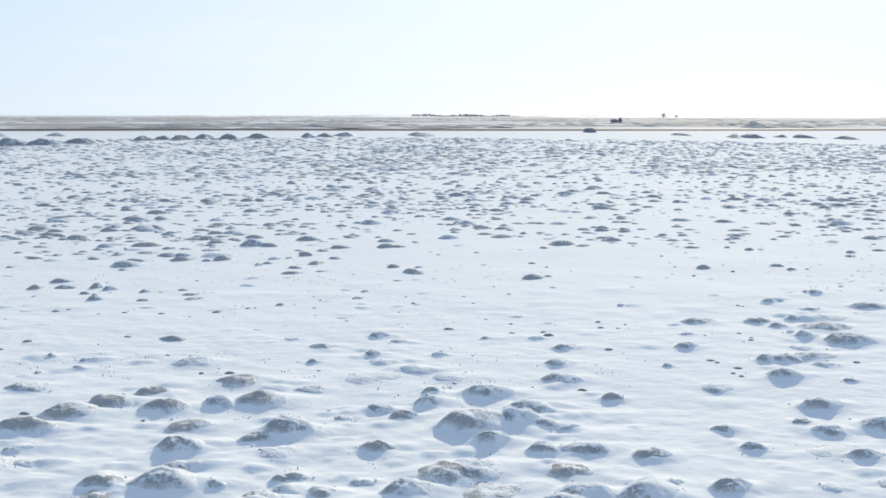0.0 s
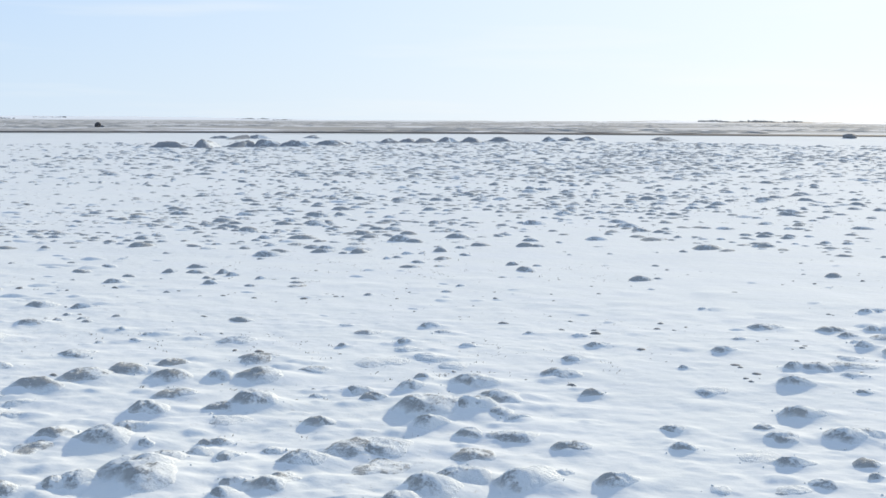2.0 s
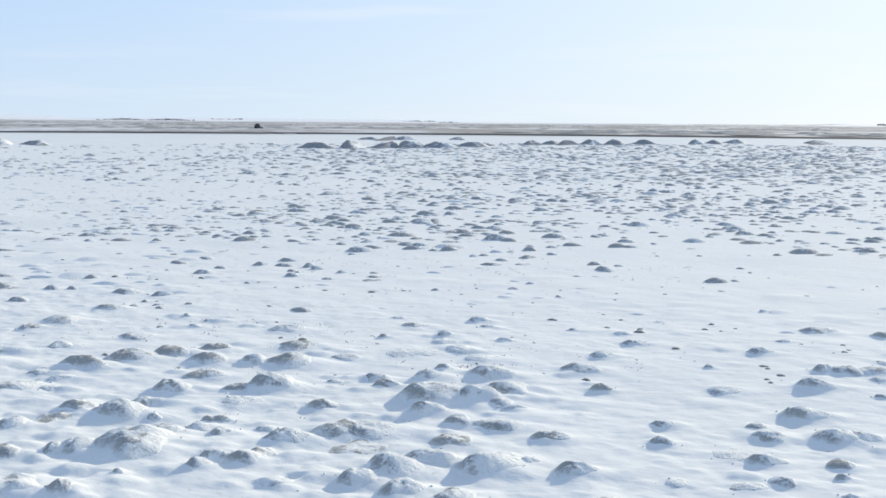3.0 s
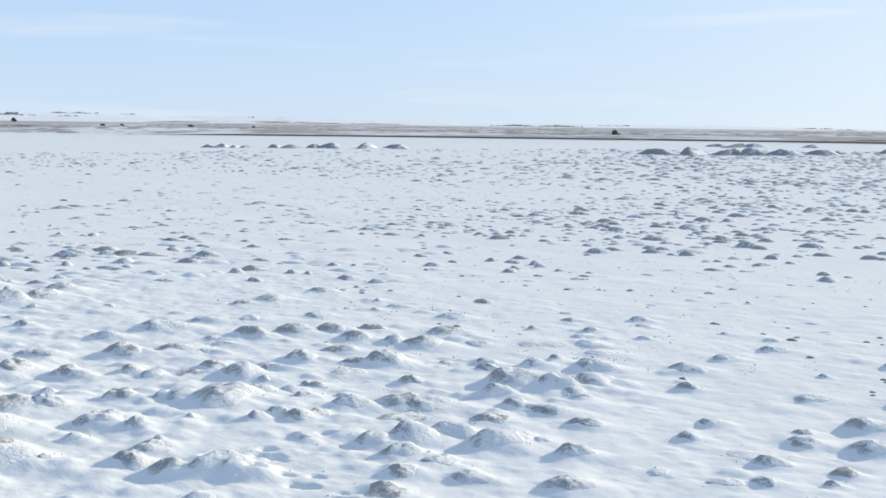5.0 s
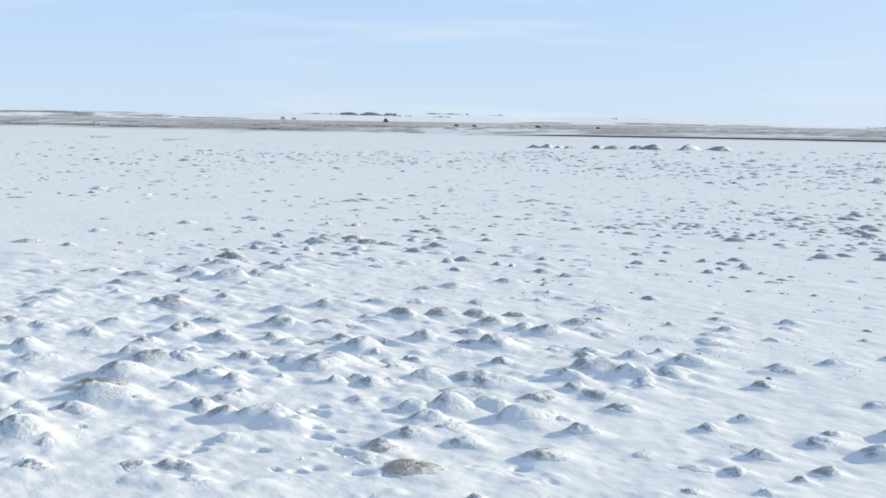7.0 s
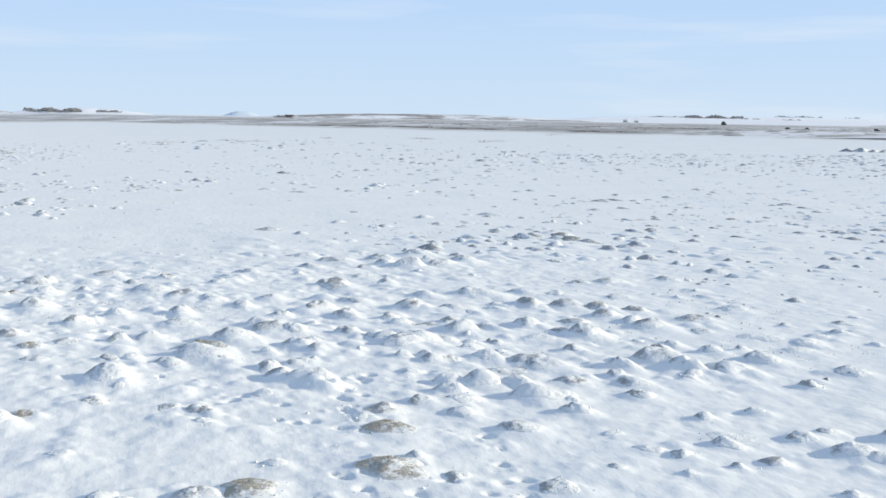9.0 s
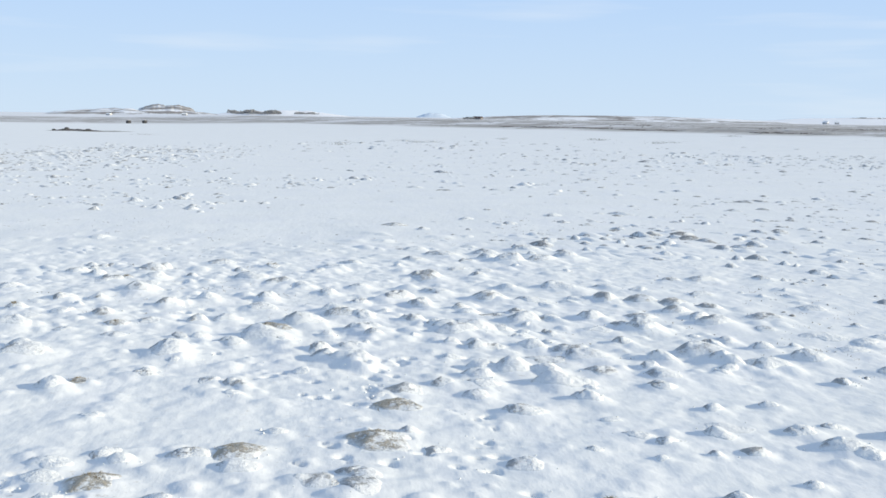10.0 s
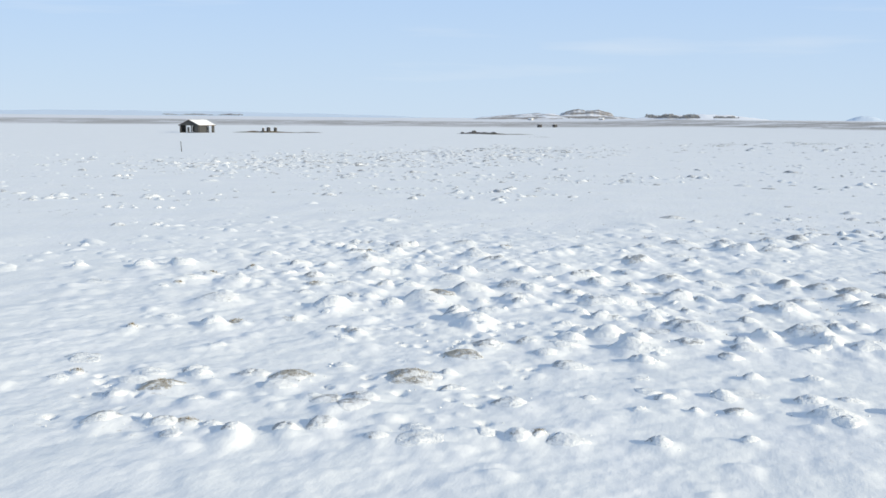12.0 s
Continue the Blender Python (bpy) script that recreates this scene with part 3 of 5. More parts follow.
hummock(6.96, 20.41, 0.16, 0.06)
hummock(2.18, 20.45, 0.18, 0.11)
hummock(-0.94, 20.50, 0.21, 0.07)
hummock(-2.19, 20.52, 0.09, 0.09)
hummock(-6.31, 20.66, 0.08, 0.05)
hummock(6.01, 20.72, 0.16, 0.14)
hummock(6.30, 20.80, 0.21, 0.12)
hummock(-6.96, 20.87, 0.06, 0.06)
hummock(6.93, 21.03, 0.30, 0.11)
hummock(-9.26, 21.10, 0.22, 0.09)
hummock(-1.14, 21.15, 0.15, 0.10)
hummock(0.07, 21.16, 0.11, 0.07)
hummock(2.44, 21.85, 0.17, 0.11)
hummock(4.80, 21.87, 0.18, 0.13)
hummock(7.03, 21.91, 0.17, 0.05)
hummock(-2.12, 21.91, 0.21, 0.07)
hummock(-0.69, 22.42, 0.15, 0.05)
hummock(8.06, 22.47, 0.34, 0.21)
hummock(-2.83, 22.64, 0.13, 0.05)
hummock(1.00, 22.78, 0.07, 0.05)
hummock(2.01, 22.78, 0.13, 0.06)
hummock(-1.11, 22.96, 0.17, 0.12)
hummock(7.44, 23.01, 0.15, 0.13)
hummock(5.11, 23.22, 0.12, 0.05)
hummock(7.28, 23.44, 0.08, 0.06)
hummock(8.08, 23.97, 0.36, 0.14)
hummock(7.22, 24.12, 0.15, 0.10)
hummock(5.64, 24.56, 0.27, 0.12)
hummock(6.91, 24.67, 0.21, 0.12)
hummock(7.76, 24.94, 0.15, 0.12)
hummock(8.64, 25.22, 0.29, 0.05)
hummock(8.55, 26.27, 0.17, 0.06)
hummock(10.03, 26.60, 0.34, 0.12)
hummock(4.33, 26.69, 0.07, 0.06)
hummock(7.85, 27.15, 0.11, 0.10)
hummock(8.18, 27.26, 0.08, 0.07)
hummock(9.42, 28.49, 0.13, 0.12)
hummock(9.26, 28.68, 0.07, 0.07)
far_hummock(-17.0, 15.7, 0.16, 0.13)
far_hummock(-18.7, 17.0, 0.14, 0.09)
far_hummock(-20.8, 17.2, 0.20, 0.09)
far_hummock(-15.8, 17.8, 0.13, 0.13)
far_hummock(-14.8, 17.9, 0.34, 0.09)
far_hummock(-19.4, 18.2, 0.18, 0.16)
far_hummock(-17.8, 18.2, 0.19, 0.10)
far_hummock(-17.1, 18.7, 0.19, 0.07)
far_hummock(-19.3, 19.2, 0.23, 0.09)
far_hummock(-17.1, 19.5, 0.17, 0.07)
far_hummock(-13.5, 19.5, 0.23, 0.07)
far_hummock(-18.2, 19.5, 0.16, 0.13)
far_hummock(-14.8, 20.1, 0.26, 0.12)
far_hummock(-16.5, 20.4, 0.17, 0.10)
far_hummock(-20.2, 20.8, 0.41, 0.21)
far_hummock(-17.6, 21.0, 0.32, 0.17)
far_hummock(-11.8, 21.2, 0.20, 0.12)
far_hummock(-20.9, 21.4, 0.36, 0.12)
far_hummock(-8.9, 21.6, 0.12, 0.06)
far_hummock(-8.2, 21.6, 0.10, 0.06)
far_hummock(-8.5, 21.9, 0.10, 0.06)
far_hummock(-19.8, 21.9, 0.26, 0.13)
far_hummock(-13.6, 22.0, 0.20, 0.15)
far_hummock(-9.1, 22.3, 0.10, 0.06)
far_hummock(-7.9, 22.3, 0.10, 0.06)
far_hummock(-16.5, 22.5, 0.29, 0.15)
far_hummock(-13.7, 22.6, 0.28, 0.17)
far_hummock(-5.2, 22.6, 0.23, 0.10)
far_hummock(-18.7, 22.6, 0.27, 0.12)
far_hummock(-12.4, 23.0, 0.16, 0.11)
far_hummock(-10.3, 23.1, 0.28, 0.13)
far_hummock(-9.3, 23.2, 0.19, 0.12)
far_hummock(-11.9, 23.2, 0.14, 0.09)
far_hummock(-17.0, 23.3, 0.32, 0.10)
far_hummock(-17.5, 24.0, 0.34, 0.17)
far_hummock(-15.1, 24.2, 0.26, 0.09)
far_hummock(-12.7, 24.9, 0.17, 0.10)
far_hummock(-8.5, 25.8, 0.08, 0.06)
far_hummock(-18.2, 26.5, 0.25, 0.11)
far_hummock(-10.6, 26.9, 0.20, 0.12)
far_hummock(-6.9, 27.2, 0.16, 0.08)
far_hummock(-8.1, 27.4, 0.15, 0.12)
far_hummock(-10.8, 28.1, 0.15, 0.08)
far_hummock(-6.0, 28.1, 0.17, 0.06)
far_hummock(-8.3, 28.1, 0.08, 0.06)
far_hummock(-8.6, 28.3, 0.10, 0.08)
far_hummock(-12.4, 28.5, 0.27, 0.09)
far_hummock(-7.2, 28.6, 0.13, 0.09)
far_hummock(-6.3, 28.8, 0.13, 0.06)
far_hummock(-8.2, 29.0, 0.14, 0.12)
far_hummock(-10.1, 29.1, 0.18, 0.12)
far_hummock(-9.4, 29.2, 0.21, 0.10)
far_hummock(-8.6, 29.3, 0.15, 0.15)
far_hummock(-12.2, 29.6, 0.21, 0.09)
far_hummock(-4.0, 31.7, 0.23, 0.08)
far_hummock(-3.1, 32.1, 0.20, 0.06)
far_hummock(-4.0, 32.8, 0.19, 0.09)
far_hummock(-1.2, 33.0, 0.17, 0.12)
far_hummock(-8.9, 33.2, 0.37, 0.16)
far_hummock(-5.1, 33.4, 0.11, 0.10)
far_hummock(-4.9, 33.8, 0.14, 0.08)
far_hummock(-3.5, 33.8, 0.26, 0.10)
far_hummock(-8.9, 34.0, 0.25, 0.11)
far_hummock(-7.6, 34.4, 0.28, 0.13)
far_hummock(-3.0, 34.9, 0.18, 0.08)
far_hummock(-6.7, 35.3, 0.42, 0.12)
far_hummock(-4.0, 35.6, 0.17, 0.14)
far_hummock(-6.0, 38.0, 0.30, 0.22)


def near_ground(x, y):
    """The height of the snow between the prints."""
    z = terrain(x, y)
    for rows, share, wide, crisp in snow_layers():
        z = z + bumps(x, y, np.zeros_like(z), rows, share, wide, crisp)
    return z


def snow_layers():
    """Rows, share of height, width, crispness: drifts round the hummocks, soft mounds, small lumps."""
    return ((MOUNDS, 0.50, 1.45, 1.65), (soft_mounds(), 1.0, 1.1, 1.5), (snow_lumps(), 0.8, 1.0, 1.7))


def build_hummocks():
    """Each hummock follows the snow it stands in, so that its foot runs out into the drift."""
    rng = np.random.default_rng(5)
    made = []
    for x, y, r, h, straw in HUMMOCKS:
        rings, segs = (13, 30) if r > 0.15 else (8, 18)
        v, f = dome(r * 1.16, h * 0.44, rings, segs, rng, rng.uniform(0.1, 0.5))
        w = rng.normal(0.40, 0.3)
        v = np.array(v)
        c, sn = math.cos(w), math.sin(w)
        v[:, :2] = np.stack([v[:, 0] * c - v[:, 1] * sn, v[:, 0] * sn + v[:, 1] * c], 1)
        made.append((v, f))
    flat = np.concatenate([v[:, :2] + (q[0], q[1]) for (v, _), q in zip(made, HUMMOCKS)])
    ground_z = near_ground(flat[:, 0].copy(), flat[:, 1].copy())
    at = 0
    for (v, f), (x, y, r, h, straw) in zip(made, HUMMOCKS):
        z = ground_z[at:at + len(v)]
        at += len(v)
        foot = float(z.min())
        v[:, 2] += z - foot
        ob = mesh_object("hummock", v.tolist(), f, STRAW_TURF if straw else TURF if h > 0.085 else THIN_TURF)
        ob.matrix_world = pose(x, y, foot)
        if straw:
            tagged(ob, "low hummock of bare straw-coloured grass in snow", "hummock", "hummocks in the snow")
            crest = float(v[0, 2])
            bv, bf = blades(rng, 160, r * 0.45, 0.028, lambda px, py: crest * math.exp(-1.2 * (math.hypot(px, py) / r) ** 2))
            tagged(mesh_object("grass_tuft", bv, bf, STRAW, False, ob), kind="stuff")
        else:
            tagged(ob, "snow-covered turf hummock with dark grass showing through" if h > 0.1 else "small snow-drifted turf hummock with thin grass", "hummock", "hummocks in the snow")


build_hummocks()


def build_ground():
    xs = spaced(-13.0, 10.5, 0.050, 4600.0)
    ys = spaced(1.0, 23.0, 0.050, 4600.0)
    gx, gy = np.meshgrid(xs, ys)
    z = terrain(gx, gy)
    for rows, share, wide, crisp in snow_layers() + ((hoof_prints(), 1.0, 1.0, 2.0),):
        z = z + bumps_on_grid(xs, ys, np.zeros_like(z), rows, share, wide, crisp)
    x, y, z = gx.ravel(), gy.ravel(), z.ravel()
    nx, ny = len(xs), len(ys)
    idx = np.arange(nx * ny).reshape(ny, nx)
    quads = np.stack([idx[:-1, :-1], idx[:-1, 1:], idx[1:, 1:], idx[1:, :-1]], -1).reshape(-1, 4)
    me = bpy.data.meshes.new("ground")
    me.vertices.add(len(x))
    me.vertices.foreach_set("co", np.stack([x, y, z], 1).ravel())
    me.loops.add(quads.size)
    me.loops.foreach_set("vertex_index", quads.ravel().astype(np.int32))
    me.polygons.add(len(quads))
    me.polygons.foreach_set("loop_start", np.arange(0, quads.size, 4, dtype=np.int32))
    me.polygons.foreach_set("use_smooth", np.ones(len(quads), bool))
    me.update(calc_edges=True)
    me.materials.append(GROUND)
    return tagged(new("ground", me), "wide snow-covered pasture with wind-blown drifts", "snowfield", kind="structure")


build_ground()


# ---------------------------------------------------------------- far hummocks
def scatter(name, mat, rows, rng, lumpy, label, category, segs=8):
    """Many small mounds, each of its own size and turn, as one field. Rows: x, y, radius, height."""
    kinds = [dome(1.0, 1.0, 4, segs, rng, 0.6, lumpy, lumpy * 1.6) for _ in range(14)]
    shapes = [(np.array(v), np.array([q for q in f if len(q) == 3]), np.array([q for q in f if len(q) == 4])) for v, f in kinds]
    base = terrain(np.array([q[0] for q in rows]), np.array([q[1] for q in rows]))
    verts, tris, quads, total = [], [], [], 0
    for (x, y, r, h), z in zip(rows, base):
        v, t, q = shapes[rng.integers(len(shapes))]
        w = rng.normal(0.40, 0.35)
        c, s = math.cos(w), math.sin(w)
        p = v * (r * 1.2, r * 0.95, h)
        verts.append(np.stack([p[:, 0] * c - p[:, 1] * s + x, p[:, 0] * s + p[:, 1] * c + y, p[:, 2] + z - 0.02], 1))
        tris.append(t + total)
        quads.append(q + total)
        total += len(v)
    ob = mesh_object(name, np.concatenate(verts).tolist(), np.concatenate(tris).tolist() + np.concatenate(quads).tolist(), mat)
    tagged(ob, label, category, kind="stuff")


def fade(v, a, b):
    """0 below a, 1 above b."""
    return max(0.0, min(1.0, (v - a) / (b - a)))


def far_hummocks():
    """Hummocks beyond the open stretch: a crowded belt, a smoother gap, then small low ones up to the road."""
    rng = np.random.default_rng(11)
    rows = list(FAR_ROWS)
    for _ in range(42000):
        az = radians(rng.uniform(-30, 100))
        d = 18 + 96 * rng.random() ** 0.6
        x, y = 8.0 - d * math.sin(az), 6.0 + d * math.cos(az)
        w = 0.95 * y - 0.2 * x
        if w < 25 or y < 22:
            continue
        east = fade(x, -34, -13)
        belt = fade(w, 33, 37) * (1 - fade(w, 56, 63))
        far = fade(w, 64, 70)
        clump = float(vnoise(np.array([x * 0.11]), np.array([y * 0.11]), 9)[0]) + 0.5
        share = 0.05 * east + belt * (0.13 + 0.87 * east) * 0.70 * (0.08 + 1.5 * clump) + far * (0.24 + 0.44 * fade(x, -60, -30)) * (0.3 + 1.1 * clump)
        share += 0.22 * (1 - belt) * (1 - far) * fade(w, 50, 58)
        if rng.random() > share:
            continue
        if belt > 0.4:
            r = min(rng.lognormal(-1.82, 0.38), 0.38) * (0.65 + 0.35 * east)
            rows.append((x, y, r, r * rng.uniform(0.22, 0.50) * (0.6 + 0.4 * east)))
        elif far > 0.3:
            r = min(rng.lognormal(-1.62, 0.36), 0.40)
            rows.append((x, y, r, r * rng.uniform(0.18, 0.40)))
        else:
            r = min(rng.lognormal(-2.1, 0.4), 0.26)
            rows.append((x, y, r, r * rng.uniform(0.3, 0.6)))
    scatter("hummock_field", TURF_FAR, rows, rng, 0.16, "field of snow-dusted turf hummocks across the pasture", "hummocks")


def far_drifts():
    """Low lumps of wind-packed snow where the pasture is smoother."""
    rng = np.random.default_rng(12)
    rows = []
    for _ in range(32000):
        az, d = radians(rng.uniform(-20, 140)), 17 + 95 * rng.random() ** 0.8
        x, y = 10.0 - d * math.sin(az), 8.0 + d * math.cos(az)
        out = max(x - 10.5, -13.0 - x, y - 23.0, 3.0 - y)
        if out < 0.6:
            continue
        clump = float(vnoise(np.array([x * 0.09]), np.array([y * 0.13]), 19)[0]) + 0.5
        near = max(0.0, 1 - out / (5.0 + 9.0 * fade(y, 9, 15) + 7.0 * fade(-y, -4, -1)))
        open_snow = (1 - fade(y, 12, 20)) * fade(x, -33, -30) * (1 - fade(x, -19, -16))
        belt = x > -9 and y > 22
        if belt and (y > 40 or rng.random() < 0.4):
            continue
        if rng.random() > (0.55 * near + 1.2 * max(0.0, clump - 0.46)) * (1 - 0.85 * open_snow):
            continue
        r = min(rng.lognormal(-1.6, 0.4), 0.5) * (0.8 + 0.4 * near) * (0.6 if belt else 1.0)
        rows.append((x, y, r * 0.9, r * rng.uniform(0.10, 0.30)))
    scatter("snow_drifts", GROUND, rows, rng, 0.2, "low lumps of wind-packed snow across the pasture", "snow drifts")


def plain_tussocks():
    """Tufted brown grass that breaks the snow beyond the road."""
    rng = np.random.default_rng(13)
    rows = []
    for _ in range(5200):
        az, d = radians(rng.uniform(-28, 100)), 130 + 420 * rng.random() ** 1.4
        x, y = 10.0 - d * math.sin(az), 8.0 + d * math.cos(az)
        if y < 142 + min(0.333 * (x - 5), 0.235 * (x - 5)):
            continue
        if float(vnoise(np.array([x * 0.035]), np.array([y * 0.035]), 23)[0]) < -0.05:
            continue
        r = rng.lognormal(-0.35, 0.5)
        rows.append((x, y, r, min(r * rng.uniform(0.10, 0.25), 0.20)))
    scatter("plain_tussocks", rows=rows, mat=PLAIN_GRASS, rng=rng, lumpy=0.3, label="brown grass tussocks with snow between them on the plain", category="grass", segs=7)


def turf_clusters():
    """Groups of dark grassy hummocks out on the smooth western snow."""
    rng = np.random.default_rng(29)
    rows = []
    for cx, cy, sx, sy, count in CLUSTERS:
        for _ in range(count):
            r = min(rng.lognormal(-1.75, 0.4), 0.4)
            rows.append((cx + rng.normal(0, sx), cy + rng.normal(0, sy), r, r * rng.uniform(0.3, 0.6)))
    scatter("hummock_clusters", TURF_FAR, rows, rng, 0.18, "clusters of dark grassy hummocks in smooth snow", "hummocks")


CLUSTERS = ((-12.5, 3.1, 0.4, 0.5, 5), (-11.8, 4.8, 0.4, 0.8, 8), (-33.4, 2.6, 1.4, 1.3, 14), (-38.0, -4.0, 1.0, 1.2, 6), (-54.0, -6.0, 3.0, 6.0, 26), (-88.0, -7.0, 9.0, 4.0, 30), (-150.0, 11.0, 4.0, 3.0, 16), (-158.0, 22.0, 3.0, 4.0, 20), (-55.6, 8.0, 2.5, 3.5, 16), (-49.5, 22.5, 3.0, 4.0, 14), (-26.0, 24.2, 2.0, 1.5, 12), (-27.0, -15.5, 1.5, 3.0, 14), (-55.0, -24.0, 3.0, 4.0, 18), (-22.3, -9.8, 0.5, 1.4, 9), (-27.0, -13.2, 0.9, 1.9, 10), (-31.6, -12.9, 0.7, 0.8, 5), (-64.6, -28.5, 2.0, 3.0, 16), (-67.0, -40.8, 3.0, 3.0, 12), (-44.2, -24.4, 1.0, 1.6, 8), (-38.4, 0.9, 0.8, 0.9, 8), (-15.8, -6.0, 0.5, 0.7, 4), (-9.0, -5.2, 0.7, 0.8, 4))


def west_lumps():
    """Lumps of snow with a little grass, in bands across the smooth western pasture."""
    rng = np.random.default_rng(37)
    rows = []
    for cx, cy, sx, sy, count, size in ((-84.0, -18.0, 17.0, 9.0, 900, 1.1), (-112.0, -12.0, 14.0, 7.0, 420, 1.2), (-66.0, -24.0, 9.0, 7.0, 420, 1.0), (-51.0, -4.0, 4.5, 8.0, 230, 0.9), (-37.0, 1.0, 3.0, 5.0, 90, 0.85), (-27.0, -14.0, 3.0, 6.0, 90, 0.8), (-140.0, 20.0, 16.0, 14.0, 170, 1.3), (-62.0, 22.0, 16.0, 9.0, 240, 0.8), (-90.0, 40.0, 20.0, 12.0, 330, 1.0), (-22.0, 21.0, 4.0, 5.0, 120, 0.9), (-27.0, 34.0, 8.0, 6.0, 150, 0.8)):
        for _ in range(count):
            r = min(rng.lognormal(-1.55, 0.4), 0.5) * size
            rows.append((cx + rng.normal(0, sx), cy + rng.normal(0, sy), r, r * rng.uniform(0.16, 0.36)))
    rows = [q for q in rows if q[0] < -16 and not (q[1] < 12 and -31 < q[0] < -19 and q[1] > -9)]
    scatter("snow_lumps", LUMP, rows, rng, 0.22, "low lumps of snow with grass showing through", "snow lumps")


far_hummocks()
west_lumps()
far_drifts()
turf_clusters()
plain_tussocks()


# ---------------------------------------------------------------- road and distance
def empty(name):
    return new(name)


def part(name, bm, mat, parent, label=""):
    me = bpy.data.meshes.new(name)
    bm.to_mesh(me)
    bm.free()
    me.materials.append(mat)
    ob = new(name, me)
    ob.parent = parent
    return tagged(ob, label)


def box(bm, sx, sy, sz, m=None):
    """A box with its base at z = 0 in the pose m."""
    made = bmesh.ops.create_cube(bm, size=1.0)["verts"]
    bmesh.ops.scale(bm, vec=(sx, sy, sz), verts=made)
    bmesh.ops.translate(bm, vec=(0, 0, sz / 2), verts=made)
    if m:
        bmesh.ops.transform(bm, matrix=m, verts=made)
    return bm


def road():
    pts = [(-180.0, 70.0), (-165.0, 79.0), (-150.0, 88.0), (-134.0, 97.0), (-119.0, 104.0), (-104.0, 109.5), (-87.0, 115.5), (-67.0, 121.5), (-45.0, 128.0), (-24.0, 133.3), (2.0, 137.5), (60.0, 150.0), (220.0, 186.0)]
    line = []
    for (ax, ay), (bx, by) in zip(pts, pts[1:]):
        line += [(ax + (bx - ax) * k / 12, ay + (by - ay) * k / 12) for k in range(12)]
    line = [np.mean(line[max(0, i - 5):i + 6], axis=0) for i in range(len(line))]
    verts, faces = [], []
    for i, (x, y) in enumerate(line):
        a, b = line[max(0, i - 1)], line[min(len(line) - 1, i + 1)]
        side = Vector((-(b[1] - a[1]), b[0] - a[0])).normalized()
        z = float(rise(x, y)) - 0.4 * max(0.0, min(1.0, (-118.0 - x) / 25.0))
        for o, dz in ((-3.0, -0.06), (-2.4, 0.05), (2.4, 0.05), (3.0, -0.06)):
            verts.append((x + side.x * o, y + side.y * o, z + dz))
    for i in range(len(line) - 1):
        faces += [(i * 4 + k, i * 4 + k + 4, i * 4 + k + 5, i * 4 + k + 1) for k in range(3)]
    tagged(mesh_object("road", verts, faces, ASPHALT, False), "dark asphalt road on a low bank beyond the snowfield", "road", kind="structure")


road()


def earth_mound(x, y, r, h, rng=np.random.default_rng(31)):
    v, f = dome(r * 1.15, h * 0.82, 8, 18, rng, 0.3, 0.4)
    ob = mesh_object("earth_mound", v, f, HEAP)
    ob.matrix_world = pose(x, y, float(rise(x, y)) - 0.03, 0, 0, rng.uniform(0, 360))
    tagged(ob, "snow-dusted mound of dark earth beside the road", "earth mound", "mounds along the road")


for x, y, r, h in ((-89.5, 80.2, 0.69, 0.38), (-88.2, 81.1, 0.75, 0.44), (-87.1, 81.8, 0.46, 0.31), (-86.0, 82.6, 0.62, 0.31), (-83.4, 84.3, 0.68, 0.43), (-81.8, 85.3, 0.98, 0.43), (-79.7, 86.7, 0.73, 0.43), (-78.2, 87.7, 1.28, 0.67), (-75.0, 89.7, 1.03, 0.66), (-72.3, 91.5, 1.2, 0.54)):
    earth_mound(x, y, r, h)
for x, y, r, h in ((-44.4, 97.7, 1.14, 0.6), (-41.5, 99.2, 1.03, 0.76), (-39.0, 100.5, 1.14, 0.65), (-36.5, 101.7, 1.14, 0.76), (-34.1, 103.0, 1.14, 0.65), (-31.9, 106.0, 1.34, 0.54), (-31.0, 107.0, 0.54, 0.32)):
    earth_mound(x, y, r, h)
for x, y, r, h in ((-46.7, 113.6, 0.9, 0.32), (-44.8, 114.1, 1.2, 0.4), (-43.0, 114.6, 1.0, 0.42), (-37.9, 116.9, 0.9, 0.32)):
    earth_mound(x, y, r, h)
for x, y, r, h in ((-27.6, 111.3, 0.97, 0.45), (-26.2, 112.5, 0.79, 0.45), (-24.3, 112.9, 0.98, 0.56), (-22.5, 114.2, 0.85, 0.56), (-20.1, 114.6, 0.85, 0.62), (-17.8, 117.0, 0.86, 0.52), (-12.9, 118.9, 0.73, 0.52), (-11.2, 120.3, 0.73, 0.41), (-9.4, 121.7, 0.95, 0.47), (-1.6, 124.2, 1.36, 0.4), (27.4, 130.1, 0.9, 0.3), (32.6, 127.0, 0.9, 0.42), (34.4, 126.6, 1.1, 0.5), (37.9, 128.2, 0.8, 0.35), (40.6, 127.6, 1.0, 0.42), (44.4, 126.0, 1.0, 0.35)):
    earth_mound(x, y, r, h)


